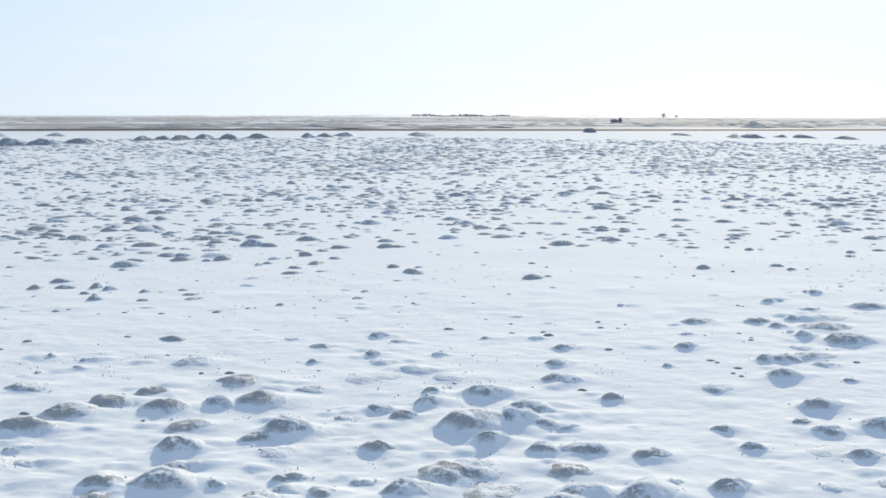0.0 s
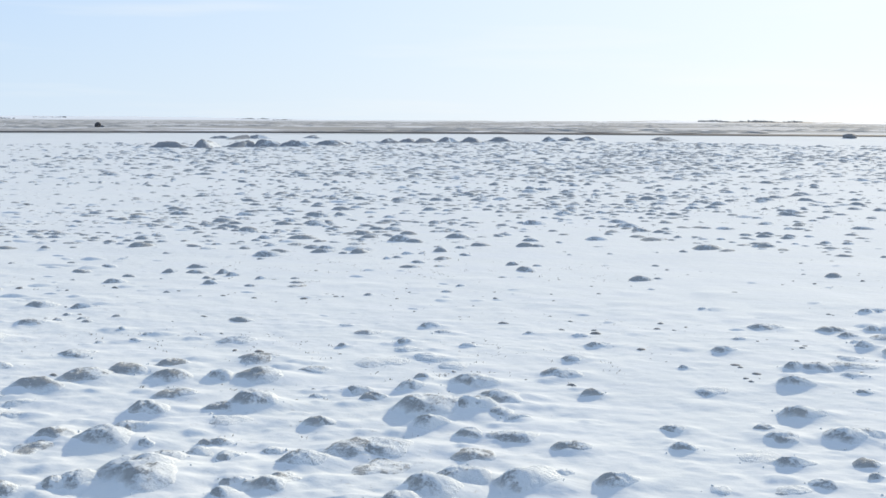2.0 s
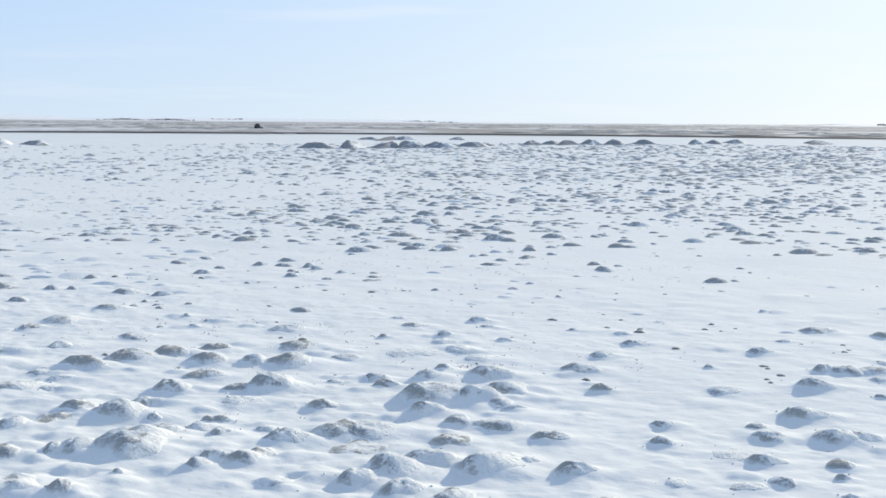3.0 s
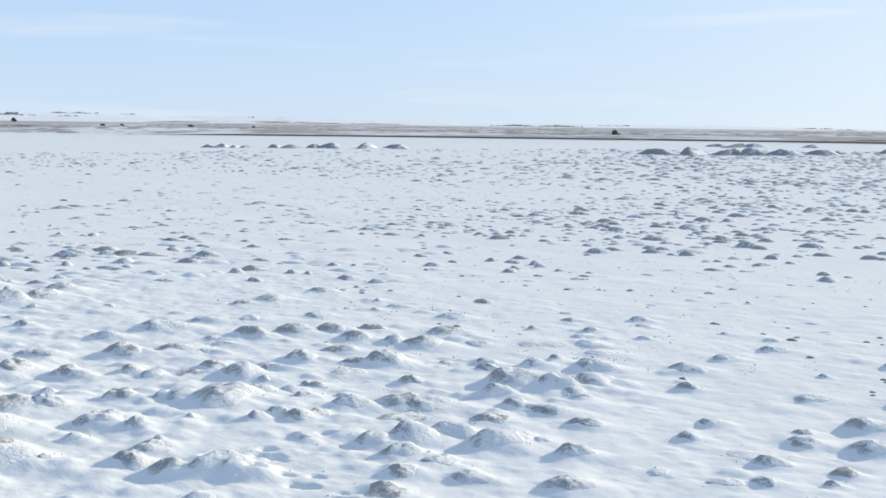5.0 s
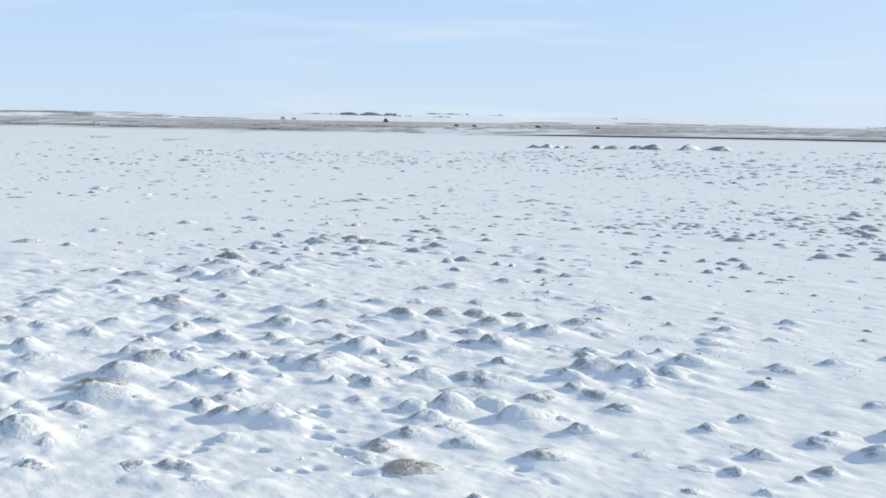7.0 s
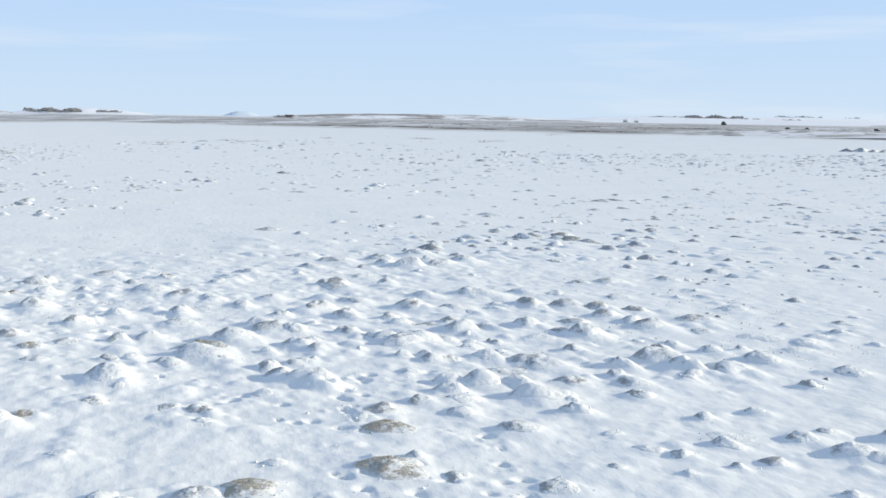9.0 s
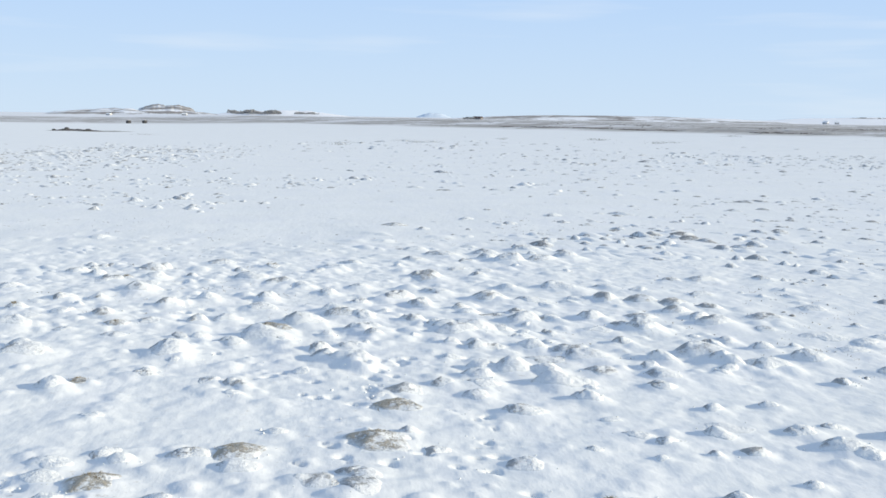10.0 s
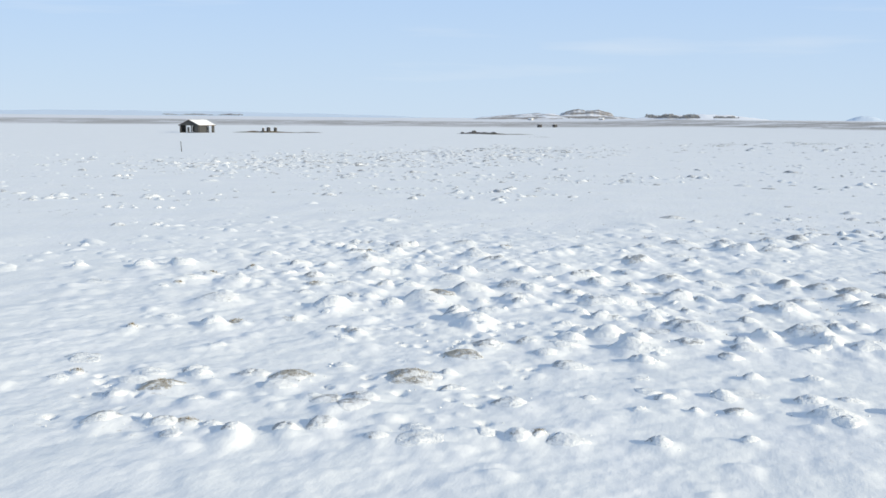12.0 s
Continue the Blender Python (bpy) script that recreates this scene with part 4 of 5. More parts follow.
def boulder(x, y, r, h, label, seed, mat=None):
    rng = np.random.default_rng(seed)
    bm = bmesh.new()
    bmesh.ops.create_icosphere(bm, subdivisions=2, radius=1.0)
    for v in bm.verts:
        q = v.co * (1 + 0.16 * noise.noise(v.co * 1.7 + Vector((seed, 0, 0))) + rng.normal(0, 0.03))
        v.co = (q.x * r, q.y * r * 0.8, (q.z * 0.75 + 0.45) * h / 1.2)
    me = bpy.data.meshes.new("boulder")
    bm.to_mesh(me)
    bm.free()
    me.materials.append(mat or ROCK)
    ob = new("boulder", me)
    ob.matrix_world = pose(x, y, float(rise(x, y)) - 0.05, 0, 0, rng.uniform(0, 360))
    return tagged(ob, label, "boulder", "boulders on the plain")


boulder(17.9, 134.9, 0.93, 0.55, "dark rounded boulder standing free of the snow", 3)

boulder(37.0, 241.0, 0.95, 0.85, "dark jagged rock outcrop on the snowy plain", 6)
boulder(38.3, 241.6, 0.5, 1.1, "dark jagged rock outcrop on the snowy plain", 7)


def bush(x, y, r, h, seed, label, leaf=None):
    """A wind-clipped shrub: short stems and a ragged crown of small clumps."""
    rng = np.random.default_rng(seed)
    top = empty("bush")
    top.matrix_world = pose(x, y, float(rise(x, y)) - 0.02)
    bm = bmesh.new()
    for k in range(5):
        a = k * 1.26 + rng.uniform(0, 0.6)
        m = pose(0.1 * r * math.cos(a), 0.1 * r * math.sin(a), 0, 18 * math.sin(a), 18 * math.cos(a), 0)
        made = bmesh.ops.create_cone(bm, cap_ends=True, segments=5, radius1=0.05 * r, radius2=0.02 * r, depth=h * 0.7)["verts"]
        bmesh.ops.transform(bm, matrix=m @ Matrix.Translation((0, 0, h * 0.35)), verts=made)
    part("stems", bm, DRY, top)
    bm = bmesh.new()
    for _ in range(90):
        a, q, e = rng.uniform(0, 6.28), rng.random() ** 0.5, rng.random()
        s = (0.10 + 0.10 * rng.random()) * r
        made = bmesh.ops.create_icosphere(bm, subdivisions=1, radius=s)["verts"]
        wide = r * q * (1.0 - 0.75 * e)
        bmesh.ops.transform(bm, matrix=pose(wide * math.cos(a), wide * math.sin(a), h * (0.2 + 0.75 * e)) @ Matrix.Diagonal((1, 1, 0.7, 1)), verts=made)
        for v in made:
            v.co += Vector(rng.normal(0, 0.02 * r, 3))
    part("crown", bm, leaf or SCRUB, top)
    return tagged(top, label, "bush", "bushes on the plain")


boulder(-77.9, 142.8, 0.50, 0.75, "dark rock dusted with snow beyond the road", 12, BASALT)
boulder(-77.0, 142.4, 0.32, 0.35, "dark rock dusted with snow beyond the road", 13)
bush(-447.5, 257.0, 1.5, 1.9, 5, "low dark evergreen bush on the brown plain")
for k, (az, d, r) in enumerate(((58.0, 262.0, 0.75), (57.1, 262.0, 0.65), (53.9, 251.0, 0.8), (50.9, 240.0, 0.5))):
    bush(10 - d * math.sin(radians(az)), 8 + d * math.cos(radians(az)), r, 0.42, 40 + k, "flat dark heather bush on the brown plain")
earth_mound(42.0, 153.0, 1.5, 0.8)


# rocks and tufts that break the snow in the middle distance
def tuft_patch(x, y, spread, count, seed, height=0.16):
    rng = np.random.default_rng(seed)
    v, f = blades(rng, count, spread, height, lambda px, py: 0.0)
    ob = mesh_object("grass_patch", v, f, DRY, False)
    ob.matrix_world = pose(x, y, float(terrain(x, y)))
    tagged(ob, "patch of dry dark grass sticking out of the snow", "grass", kind="stuff")


def stalks():
    """Single dark stalks and grass tips over the thin snow."""
    rng = np.random.default_rng(77)
    verts, faces = [], []
    for _ in range(5200):
        az, d = radians(rng.uniform(-28, 138)), 12 + 50 * rng.random()
        x, y = 9 - d * math.sin(az), 6 + d * math.cos(az)
        if float(vnoise(np.array([x * 0.16]), np.array([y * 0.16]), 14)[0]) < (-0.02 if az < 0.9 else 0.2):
            continue
        z = float(terrain(x, y))
        for _ in range(rng.integers(2, 6)):
            px, py, hh, w = x + rng.normal(0, 0.05), y + rng.normal(0, 0.05), rng.uniform(0.01, 0.028), 0.022
            lx, ly = rng.normal(0, 0.06, 2)
            a = rng.uniform(0, 6.28)
            i = len(verts)
            verts += [(px - w * math.cos(a), py - w * math.sin(a), z - 0.03), (px + w * math.cos(a), py + w * math.sin(a), z - 0.03), (px + lx, py + ly, z + hh)]
            faces.append((i, i + 1, i + 2))
    tagged(mesh_object("grass_stalks", verts, faces, DRY, False), "dry grass stalks poking through the thin snow", "grass", kind="stuff")


stalks()


def crumbs():
    """Clods of snow kicked up along the tracks and broken from the hummocks."""
    rng = np.random.default_rng(91)
    spots = []
    for line in TRACKS:
        for (ax, ay), (bx, by) in zip(line, line[1:]):
            for _ in range(int(5 * math.hypot(bx - ax, by - ay))):
                q = rng.random()
                spots.append((ax + (bx - ax) * q + rng.normal(0, 0.4), ay + (by - ay) * q + rng.normal(0, 0.4)))
    for x, y, r, h in MOUNDS:
        for _ in range(rng.integers(0, 5)):
            a = rng.uniform(0, 6.28)
            d = r * rng.uniform(1.0, 2.2)
            spots.append((x + d * math.cos(a), y + d * math.sin(a)))
    pts = np.array(spots)
    z = near_ground(pts[:, 0].copy(), pts[:, 1].copy())
    verts, faces = [], []
    base = ((1, 0, 0), (0, 1, 0), (-1, 0, 0), (0, -1, 0), (0, 0, 1), (0, 0, -1))
    tri = ((0, 1, 4), (1, 2, 4), (2, 3, 4), (3, 0, 4), (1, 0, 5), (2, 1, 5), (3, 2, 5), (0, 3, 5))
    for (x, y), zz in zip(spots, z):
        s = min(rng.lognormal(-4.35, 0.4), 0.03)
        w = rng.uniform(0, 6.28)
        c, n = math.cos(w), math.sin(w)
        i = len(verts)
        for a, b, e in base:
            k = s * rng.uniform(0.6, 1.3)
            verts.append((x + k * (a * c - b * n), y + k * (a * n + b * c), zz + 0.3 * s + 0.8 * k * e))
        faces += [tuple(q + i for q in t) for t in tri]
    tagged(mesh_object("snow_crumbs", verts, faces, ROOF_SNOW, True), "small clods of snow scattered along the tracks", "snow clods", kind="stuff")


crumbs()


def turf_clods():
    """Small clods and grass tips that break the crust on the bare stretch."""
    rng = np.random.default_rng(47)
    rows = []
    for _ in range(3600):
        az, d = radians(rng.uniform(-26, 58)), 14 + 34 * rng.random()
        x, y = 10.0 - d * math.sin(az), 4.0 + d * math.cos(az)
        w = 0.95 * y - 0.2 * x
        if not 16 < w < 31 or float(vnoise(np.array([x * 0.55]), np.array([y * 0.7]), 15)[0]) < 0.12 - 0.1 * (18 < w < 27):
            continue
        r = min(rng.lognormal(-3.5, 0.5), 0.09)
        rows.append((x, y, r, r * rng.uniform(0.25, 0.5) + 0.015))
    scatter("turf_clods", CLOD, rows, rng, 0.25, "small dark turf clods breaking the snow crust", "turf clods")


turf_clods()
for k, (x, y, sp) in enumerate(((-163.4, 20.8, 1.0), (-154.1, 22.1, 0.8), (-154.5, 24.7, 0.8), (-152.2, 11.1, 1.0), (-142.5, 10.4, 0.8), (-169.2, 37.3, 0.4), (-158.7, 50.2, 0.8), (-157.1, 51.0, 0.6), (-138.6, 54.8, 0.6), (-140.1, 57.1, 0.8), (-164.9, 74.6, 1.0), (-209.5, -26.2, 1.2), (-109.1, -5.7, 0.5))):
    tuft_patch(x, y, sp, 90, 300 + k, 0.3)


def heather_strip(pts, count, h, seed, spread=1.2):
    """A broken line of dark heather along the foot of the plain."""
    rng = np.random.default_rng(seed)
    verts, faces = [], []
    base = [(0, 0, 1), (0.9, 0, 0.1), (0.28, 0.86, 0.2), (-0.73, 0.53, 0.1), (-0.73, -0.53, 0.2), (0.28, -0.86, 0.1), (0, 0, -0.6)]
    tri = [(0, 1, 2), (0, 2, 3), (0, 3, 4), (0, 4, 5), (0, 5, 1), (6, 2, 1), (6, 3, 2), (6, 4, 3), (6, 5, 4), (6, 1, 5)]
    for _ in range(count):
        k = rng.random() * (len(pts) - 1)
        (ax, ay), (bx, by), f = pts[int(k)], pts[int(k) + 1], k % 1
        x, y = ax + (bx - ax) * f + rng.normal(0, spread), ay + (by - ay) * f + rng.normal(0, spread)
        gate = float(vnoise(np.array([k * 6.0 + seed]), np.array([0.5]), 41)[0])
        if gate < -0.02:
            continue
        z, hh = float(rise(x, y)), h * rng.uniform(0.4, 1.0) * (0.5 + gate * 1.6)
        for _ in range(4):
            q = hh * rng.uniform(0.5, 0.9)
            cx, cy = x + rng.normal(0, 0.4), y + rng.normal(0, 0.4)
            i = len(verts)
            verts += [(cx + a * q * rng.uniform(0.7, 1.6), cy + b * q * rng.uniform(0.7, 1.6), z + hh * 0.3 + c * q * 0.7) for a, b, c in base]
            faces += [tuple(j + i for j in t) for t in tri]
    tagged(mesh_object("heather_strip", verts, faces, HEATHER, False), "broken line of dark heather where the brown plain begins", "heather", kind="stuff")


heather_strip([(-281.3, 53.1), (-275.0, 60.0), (-254.4, 67.4), (-230.6, 72.9), (-204.2, 78.1), (-187.2, 85.1), (-172.0, 88.0)], 700, 0.26, 401)
heather_strip([(-310.0, 78.0), (-262.0, 84.0), (-215.0, 92.0), (-190.0, 104.0), (-170.0, 112.0)], 160, 0.26, 402, 3.0)


# ---------------------------------------------------------------- the shed and what stands near it
def shed(x, y, turn):
    """An old field shed: post frame, one open gable end, patchy boarded sides, a snow-covered gable roof."""
    L, W, EAVE, RIDGE = 7.2, 4.6, 1.70, 2.80
    top = empty("field_shed")
    top.matrix_world = pose(x, y, float(rise(x, y)) - 0.05, 0, 0, turn)

    def side(px, py, run, along_x, high=EAVE, label=""):
        """A stretch of wall with upright boards on its outer face."""
        sx, sy = (run, 0.10) if along_x else (0.10, run)
        wall = part("wall", box(bmesh.new(), sx, sy, high, pose(px, py, 0)), TIMBER, top, label)
        n = max(1, int(run / 0.32))
        for k in range(n):
            o = (k + 0.5) * run / n - run / 2
            if along_x:
                m = pose(px + o, py + (0.075 if py > 0 else -0.075), 0)
                part("board", box(bmesh.new(), run / n - 0.05, 0.05, high - 0.04 - 0.05 * (k % 3), m), TIMBER, wall)
            else:
                m = pose(px + (0.075 if px > 0 else -0.075), py + o, 0)
                part("board", box(bmesh.new(), 0.05, run / n - 0.05, high - 0.04 - 0.05 * (k % 3), m), TIMBER, wall)

    side(-1.75, -W / 2, 3.3, True, EAVE, "dark boarded side wall")
    side(2.95, -W / 2, 1.1, True)
    side(-2.2, W / 2, 2.4, True)
    side(3.0, W / 2, 1.0, True)
    side(L / 2 - 0.1, 0.6, 2.6, False)
    side(-L / 2 + 0.1, -1.75, 0.9, False)
    side(-L / 2 + 0.1, 0.2, 0.5, False, 1.3)
    for px in (-L / 2 + 0.15, -1.2, 1.2, L / 2 - 0.15):
        for py in (-W / 2 + 0.16, W / 2 - 0.16):
            part("post", box(bmesh.new(), 0.17, 0.17, EAVE, pose(px, py, 0)), TIMBER, top)
    for py in (-0.8, 0.9):
        part("post", box(bmesh.new(), 0.15, 0.15, EAVE + 0.1, pose(-L / 2 + 0.15, py, 0)), TIMBER, top)
    for px in (-L / 2, L / 2):
        bm = bmesh.new()
        vs = [bm.verts.new((px + o, yy, zz)) for o in (-0.06, 0.06) for yy, zz in ((-W / 2, EAVE), (W / 2, EAVE), (0, RIDGE))]
        bm.faces.new(vs[:3])
        bm.faces.new(vs[5:2:-1])
        for i in range(3):
            j = (i + 1) % 3
            bm.faces.new((vs[i], vs[i + 3], vs[j + 3], vs[j]))
        part("gable", bm, TIMBER, top, "dark boarded gable")
    slope = math.degrees(math.atan2(RIDGE - EAVE, W / 2))
    run = math.hypot(RIDGE - EAVE, W / 2) + 0.3
    for sgn in (-1, 1):
        m = pose(0, 0, RIDGE) @ pose(0, 0, 0, -sgn * slope, 0, 0) @ pose(0, sgn * run / 2, 0)
        roof = part("roof", box(bmesh.new(), L + 0.5, run, 0.08, m), ROOF_DARK, top)
        snow = box(bmesh.new(), L + 0.3, run - 0.25, 0.10, m @ pose(0, 0, 0.084))
        bmesh.ops.subdivide_edges(snow, edges=snow.edges[:], cuts=5, use_grid_fill=True)
        for v in snow.verts:
            v.co.z += 0.05 * noise.noise(v.co * 0.9) - 0.02
        part("snow_cover", snow, ROOF_SNOW, roof, "thick white snow on the roof")
    return tagged(top, "old dark timber shed with snow on its gable roof", "shed")


shed(-213.5, -104.5, 178.0)


def post(x, y, h, r=0.06, lean=3.0):
    bm = bmesh.new()
    bmesh.ops.create_cone(bm, cap_ends=True, segments=8, radius1=r * 1.1, radius2=r * 0.9, depth=h)
    bmesh.ops.translate(bm, vec=(0, 0, h / 2), verts=bm.verts)
    bmesh.ops.bevel(bm, geom=[e for e in bm.edges if abs(e.verts[0].co.z - h) < 0.01 and abs(e.verts[1].co.z - h) < 0.01], offset=r * 0.3, segments=1, affect="EDGES")
    me = bpy.data.meshes.new("fence_post")
    bm.to_mesh(me)
    bm.free()
    me.materials.append(TIMBER)
    ob = new("fence_post", me)
    ob.matrix_world = pose(x, y, float(rise(x, y)) - 0.03, lean, lean * 0.6, 0)
    return tagged(ob, "thin leaning wooden fence post in the snow", "post")


post(-91.0, -44.2, 1.15, 0.045)


def bale(x, y, r, h, rng=np.random.default_rng(61)):
    top = empty("hay_bale")
    top.matrix_world = pose(x, y, float(rise(x, y)) - 0.02, 0, 0, rng.uniform(0, 360))
    bm = bmesh.new()
    bmesh.ops.create_cone(bm, cap_ends=True, segments=20, radius1=r, radius2=r * 0.97, depth=h)
    bmesh.ops.translate(bm, vec=(0, 0, h / 2), verts=bm.verts)
    bmesh.ops.bevel(bm, geom=[e for e in bm.edges if abs(e.verts[0].co.z - e.verts[1].co.z) < 0.01], offset=0.12, segments=2, affect="EDGES")
    part("wrapped_roll", bm, BASALT, top)
    bm = bmesh.new()
    bmesh.ops.create_uvsphere(bm, u_segments=16, v_segments=6, radius=1.0)
    bmesh.ops.transform(bm, matrix=pose(0, 0, h - 0.02) @ Matrix.Diagonal((r * 0.85, r * 0.85, 0.10, 1)), verts=bm.verts)
    part("snow_cap", bm, ROOF_SNOW, top, "thin cap of white snow")
    tagged(top, "dark wrapped hay bale standing on end in snow", "hay bale", "bales near the shed")


for x, y, r, h in ((-225.0, -93.8, 0.26, 1.15), (-226.2, -93.0, 0.45, 1.3), (-227.6, -91.9, 0.38, 1.25)):
    bale(x, y, r, h)
for x, y in ((-449.3, -70.7), (-452.9, -65.0)):
    bale(x, y, 1.0, 1.2)


def low_bank(x, y, length, h, turn, seed, label, mat):
    """A long low bank of turf or stones."""
    rng = np.random.default_rng(seed)
    v, f = dome(1.0, h, 7, 26, rng, 0.1, 0.5)
    v = [(a * length / 2, b * 1.1, c * (0.9 + 0.5 * noise.noise(Vector((a * 5, b, seed)))) if c > 0 else c) for a, b, c in v]
    ob = mesh_object("turf_bank", v, f, mat)
    ob.matrix_world = pose(x, y, float(rise(x, y)) - 0.02, 0, 0, turn)
    return tagged(ob, label, "bank", "low banks")


low_bank(-226.5, -92.6, 11.0, 0.36, 112.0, 71, "long low dark bank of bare earth", DRY)
low_bank(-233.0, -86.0, 6.0, 0.2, 112.0, 72, "long low dark bank of bare earth", DRY)
low_bank(-250.0, -49.5, 9.0, 0.4, 106.0, 73, "low ruined bank of dark stones", BASALT)
low_bank(-246.0, -40.0, 13.0, 0.16, 106.0, 74, "long low dark bank of bare earth", DRY)
for k, (x, y) in enumerate(((-249.5, -53.0), (-251.5, -50.6), (-252.5, -48.4), (-254.5, -46.5))):
    boulder(x, y, 0.55 + 0.2 * (k % 2), 0.5 + 0.35 * (k == 1), "dark stone of a ruined wall in snow", 80 + k, BASALT)


# ---------------------------------------------------------------- hills and far farms
def polar(az, d):
    return 10 - d * math.sin(radians(az)), 8 + d * math.cos(radians(az))


def ridge(az0, az1, d, h, seed, mat, label, name="hill", depth=0.25, base=0.0, flat=0.6, rough=1.0):
    """A low far hill with an uneven skyline, seen from any side."""
    rng = np.random.default_rng(seed)
    n, rows = 56, 9
    ph = rng.uniform(0, 50, 3)
    verts, faces = [], []
    for j in range(rows):
        q = j / (rows - 1)
        for i in range(n + 1):
            t = i / n
            az = az0 + (az1 - az0) * t
            prof = math.sin(math.pi * t) ** flat * math.sin(math.pi * q)
            rag = 0.85 + rough * 0.3 * noise.noise(Vector((t * 5 + ph[0], q * 2, ph[1]))) + rough * 0.25 * noise.noise(Vector((t * 17 + ph[2], q * 5, ph[1])))
            x, y = polar(az, d * (1 + depth * (q - 0.5)))
            verts.append((x, y, base + h * max(0.0, prof * rag) - 0.4))
    for j in range(rows - 1):
        for i in range(n):
            a = j * (n + 1) + i
            faces.append((a, a + 1, a + n + 2, a + n + 1))
    ob = mesh_object(name, verts, faces, mat)
    return tagged(ob, label, "hill", kind="structure")


ridge(95.2, 103.5, 2500, 15, 101, HILL, "snowy hill with dark rocky outcrops on the horizon")
ridge(96.6, 99.3, 2650, 28, 102, HILL_DARK, "flat-topped rocky hill dusted with snow", flat=0.25, rough=0.4)
ridge(89.0, 96.0, 2600, 17, 103, HILL_WHITE, "low white hill on the horizon", rough=0.5)
ridge(69.7, 52.0, 2200, 19, 104, HILL_WHITE, "long smooth white rise behind the plain", flat=0.3, rough=0.25)
ridge(60.0, 38.0, 2700, 22, 105, HILL_WHITE, "long smooth white rise behind the plain", rough=0.3)
ridge(44.0, 17.0, 2600, 11, 106, HILL_WHITE, "long smooth white rise behind the plain", rough=0.4)
ridge(16.0, -24.0, 1500, 6.5, 107, HILL, "low stony ridge along the horizon", flat=0.3)
ridge(84.1, 86.1, 4400, 25, 108, HAZE_TINTED_ROCK, "distant snow mountain tinted with haze", flat=1.0, rough=0.25)
ridge(106.0, 132.0, 3800, 17, 109, HAZE_TINTED_ROCK, "distant snow mountains tinted with haze", rough=0.5)
ridge(85.0, 67.0, 1700, 13, 110, HILL_GREY, "low grey-brown rise behind the plain", flat=0.5, rough=0.2)
ridge(57.0, 40.0, 1700, 9, 111, HILL_GREY, "low grey-brown rise behind the plain", rough=0.3)


def far_scrub(az0, az1, d, h, count, seed, label, base_z=3.0):
    """A belt of far trees, too small to tell apart: trunks and ragged crowns."""
    rng = np.random.default_rng(seed)
    verts, faces = [], []
    base = [(0, 0, 1), (0.9, 0, 0.1), (0.28, 0.86, 0.2), (-0.73, 0.53, 0.1), (-0.73, -0.53, 0.2), (0.28, -0.86, 0.1), (0, 0, -0.6)]
    tri = [(0, 1, 2), (0, 2, 3), (0, 3, 4), (0, 4, 5), (0, 5, 1), (6, 2, 1), (6, 3, 2), (6, 4, 3), (6, 5, 4), (6, 1, 5)]
    for _ in range(count):
        t = rng.random()
        x, y = polar(az0 + (az1 - az0) * t, d * rng.uniform(0.97, 1.03))
        hh = h * rng.uniform(0.35, 1.0) * (0.35 + 0.65 * abs(math.sin(7 * t + seed)))
        for _ in range(5):
            s = hh * rng.uniform(0.22, 0.42)
            cx, cy, cz = x + rng.normal(0, hh * 0.4), y + rng.normal(0, hh * 0.4), hh * rng.uniform(0.25, 0.75)
            i = len(verts)
            verts += [(cx + a * s * rng.uniform(0.7, 1.3), cy + b * s * rng.uniform(0.7, 1.3), base_z + cz + c * s) for a, b, c in base]
            faces += [tuple(k + i for k in q) for q in tri]
    tagged(mesh_object("tree_belt", verts, faces, SCRUB_FAR, False), label, "trees", kind="stuff")


far_scrub(65.3, 63.2, 1900, 2.6, 110, 201, "dark belt of low trees on the white rise", 12.0)
far_scrub(63.5, 60.9, 1900, 6.0, 210, 202, "dark belt of low trees on the white rise", 11.0)
far_scrub(61.0, 60.0, 1900, 2.2, 40, 210, "dark belt of low trees on the white rise", 10.5)
far_scrub(59.4, 57.3, 2000, 3.2, 90, 211, "dark belt of low trees on the white rise", 15.0)
far_scrub(59.1, 58.2, 1900, 2.2, 50, 212, "dark belt of low trees on the white rise", 10.0)
far_scrub(56.25, 55.6, 2000, 3.2, 14, 213, "few low trees on the white rise", 14.0)
far_scrub(50.4, 49.9, 1800, 2.2, 12, 214, "few low trees on the grey rise", 11.0)
far_scrub(94.9, 92.6, 2300, 10, 240, 203, "dark wood on the slope of the hills", 5.0)
far_scrub(91.9, 90.7, 2300, 6, 90, 204, "dark wood on the slope of the hills", 6.0)
far_scrub(101.0, 96.5, 2200, 3, 70, 205, "dark scrub at the foot of the rocky hill")
far_scrub(118.4, 114.7, 1500, 2.6, 220, 206, "long dark belt of shrubs on the plain")
far_scrub(38.6, 34.0, 1500, 2.8, 190, 207, "thin dark belt of shrubs on the skyline", 3.2)
far_scrub(33.3, 31.8, 1500, 1.8, 50, 215, "thin dark belt of shrubs on the skyline", 5.0)
far_scrub(23.9, 22.3, 1500, 2.0, 60, 216, "thin dark belt of shrubs on the skyline", 4.2)
far_scrub(22.2, 21.3, 1500, 1.8, 45, 217, "thin dark belt of shrubs on the skyline", 3.2)
far_scrub(1.6, -3.2, 1300, 3.0, 200, 208, "thin dark belt of shrubs on the skyline", 3.8)
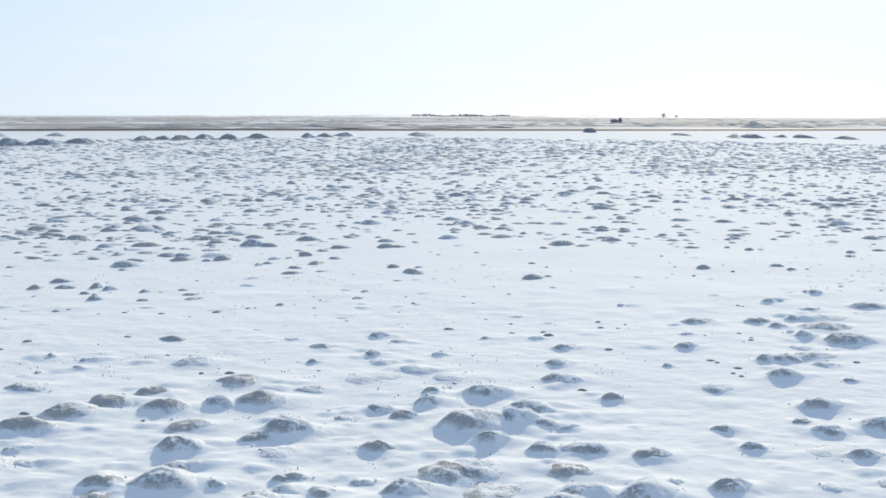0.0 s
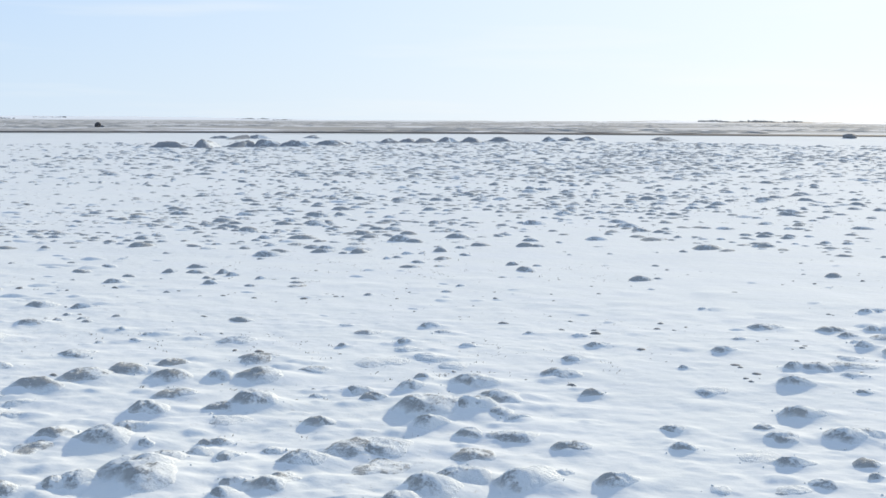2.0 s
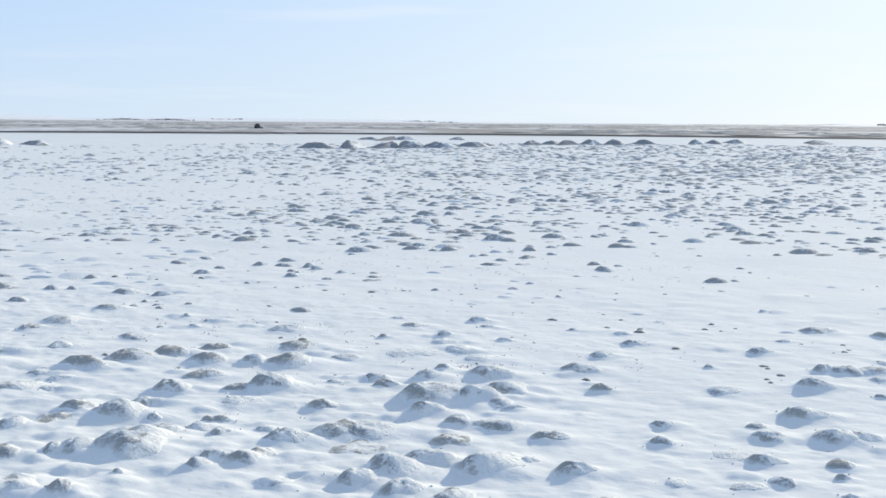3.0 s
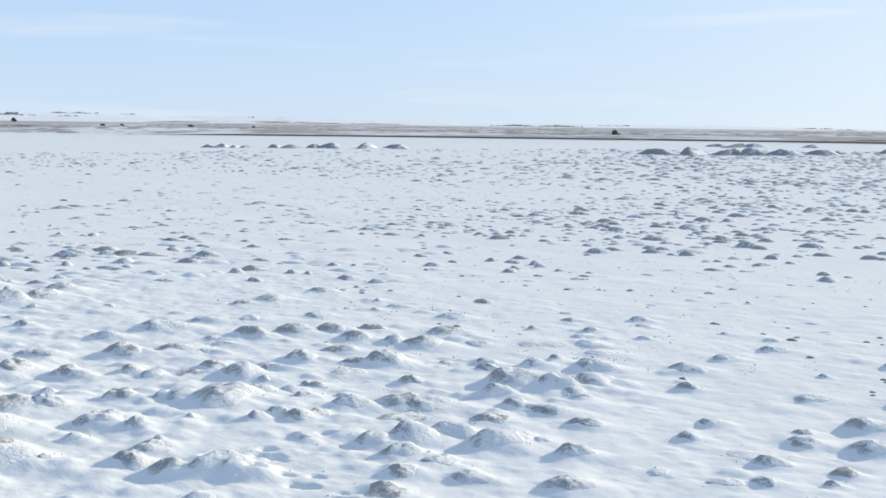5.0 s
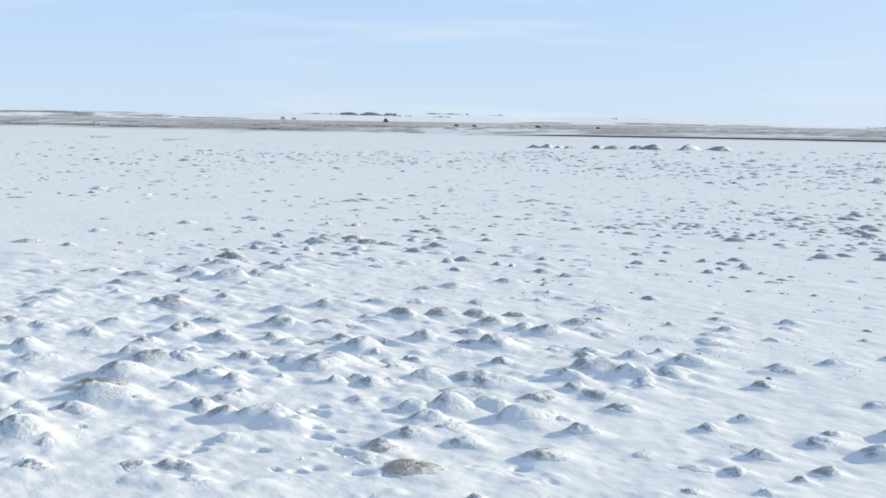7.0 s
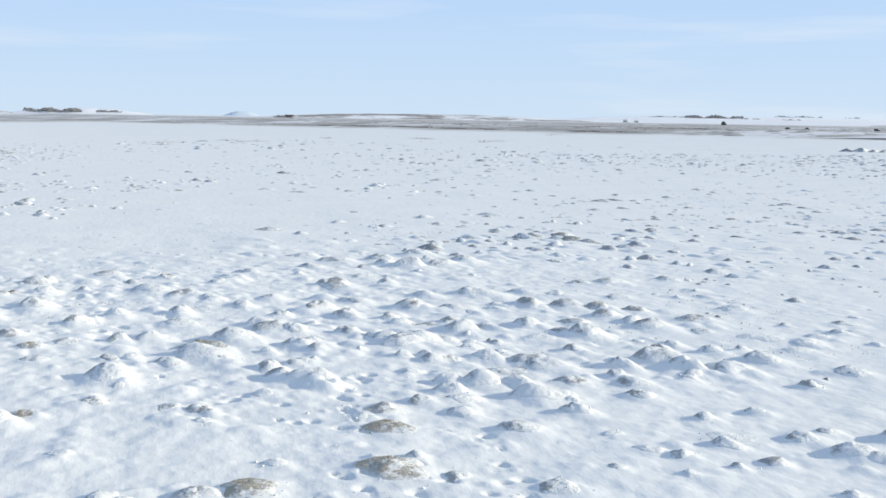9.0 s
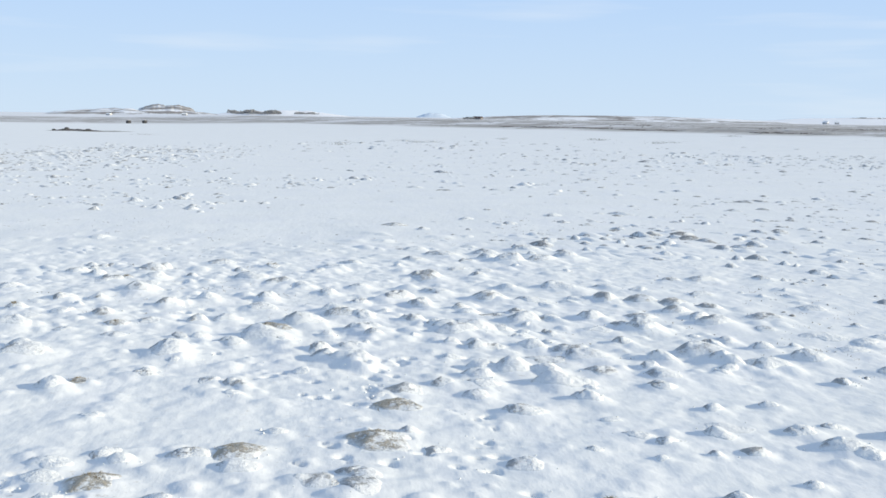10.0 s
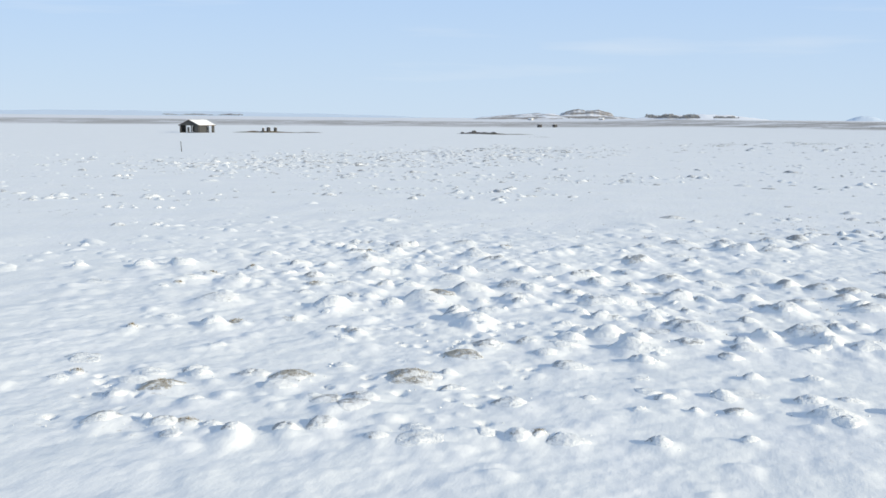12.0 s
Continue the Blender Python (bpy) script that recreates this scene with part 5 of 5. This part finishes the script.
far_scrub(83.5, 83.0, 1000, 2.6, 40, 209, "small dark clump of trees beside a farm", 3.0)


def farmhouse(az, d, l, w, h, turn, dark, label):
    x, y = polar(az, d)
    top = empty("farmhouse")
    top.matrix_world = pose(x, y, float(rise(x, y)) - 0.1, 0, 0, turn)
    part("wall", box(bmesh.new(), l, w, h * 0.6), FARM_GREY if dark else WALL_PAINT, top)
    bm = bmesh.new()
    vs = [bm.verts.new(p) for p in ((-l / 2 - 0.3, -w / 2 - 0.3, h * 0.58), (l / 2 + 0.3, -w / 2 - 0.3, h * 0.58), (l / 2 + 0.3, w / 2 + 0.3, h * 0.58), (-l / 2 - 0.3, w / 2 + 0.3, h * 0.58), (-l / 2 - 0.3, 0, h), (l / 2 + 0.3, 0, h))]
    for q in ((0, 1, 5, 4), (2, 3, 4, 5), (0, 4, 3), (1, 2, 5), (3, 2, 1, 0)):
        bm.faces.new([vs[i] for i in q])
    part("roof", bm, ROOF_DARK if dark else ROOF_SNOW, top, "dark pitched roof" if dark else "snow-covered pitched roof")
    for k in (-0.3, 0.0, 0.3):
        for sgn in (-1, 1):
            part("window", box(bmesh.new(), l * 0.12, 0.08, h * 0.18, pose(k * l, sgn * (w / 2 + 0.02), h * 0.25)), ROOF_DARK, top)
    return tagged(top, label, "house", "far farms")


for az, r, h, seed in ((-10.7, 3.6, 4.8, 51), (-11.3, 2.6, 2.6, 52)):
    bush(*polar(az, 1300), r, h, seed, "pale frosted tree clump on the horizon", PALED_TWIGS)
farmhouse(82.8, 1000, 7.5, 5.0, 2.6, 60, True, "low farm building with a dark roof on the plain")
farmhouse(66.35, 1500, 6.0, 4.5, 3.8, 40, False, "pale farmhouse with a snowy roof below the white rise")
farmhouse(65.85, 1500, 5.0, 4.5, 4.0, 70, False, "pale farmhouse with a snowy roof below the white rise")
farmhouse(97.1, 1300, 5.0, 4.0, 2.8, 80, False, "pale farmhouse with a snowy roof below the rocky hill")
farmhouse(100.6, 1700, 7.0, 5.0, 3.2, 60, False, "pale farmhouse with a snowy roof below the rocky hill")
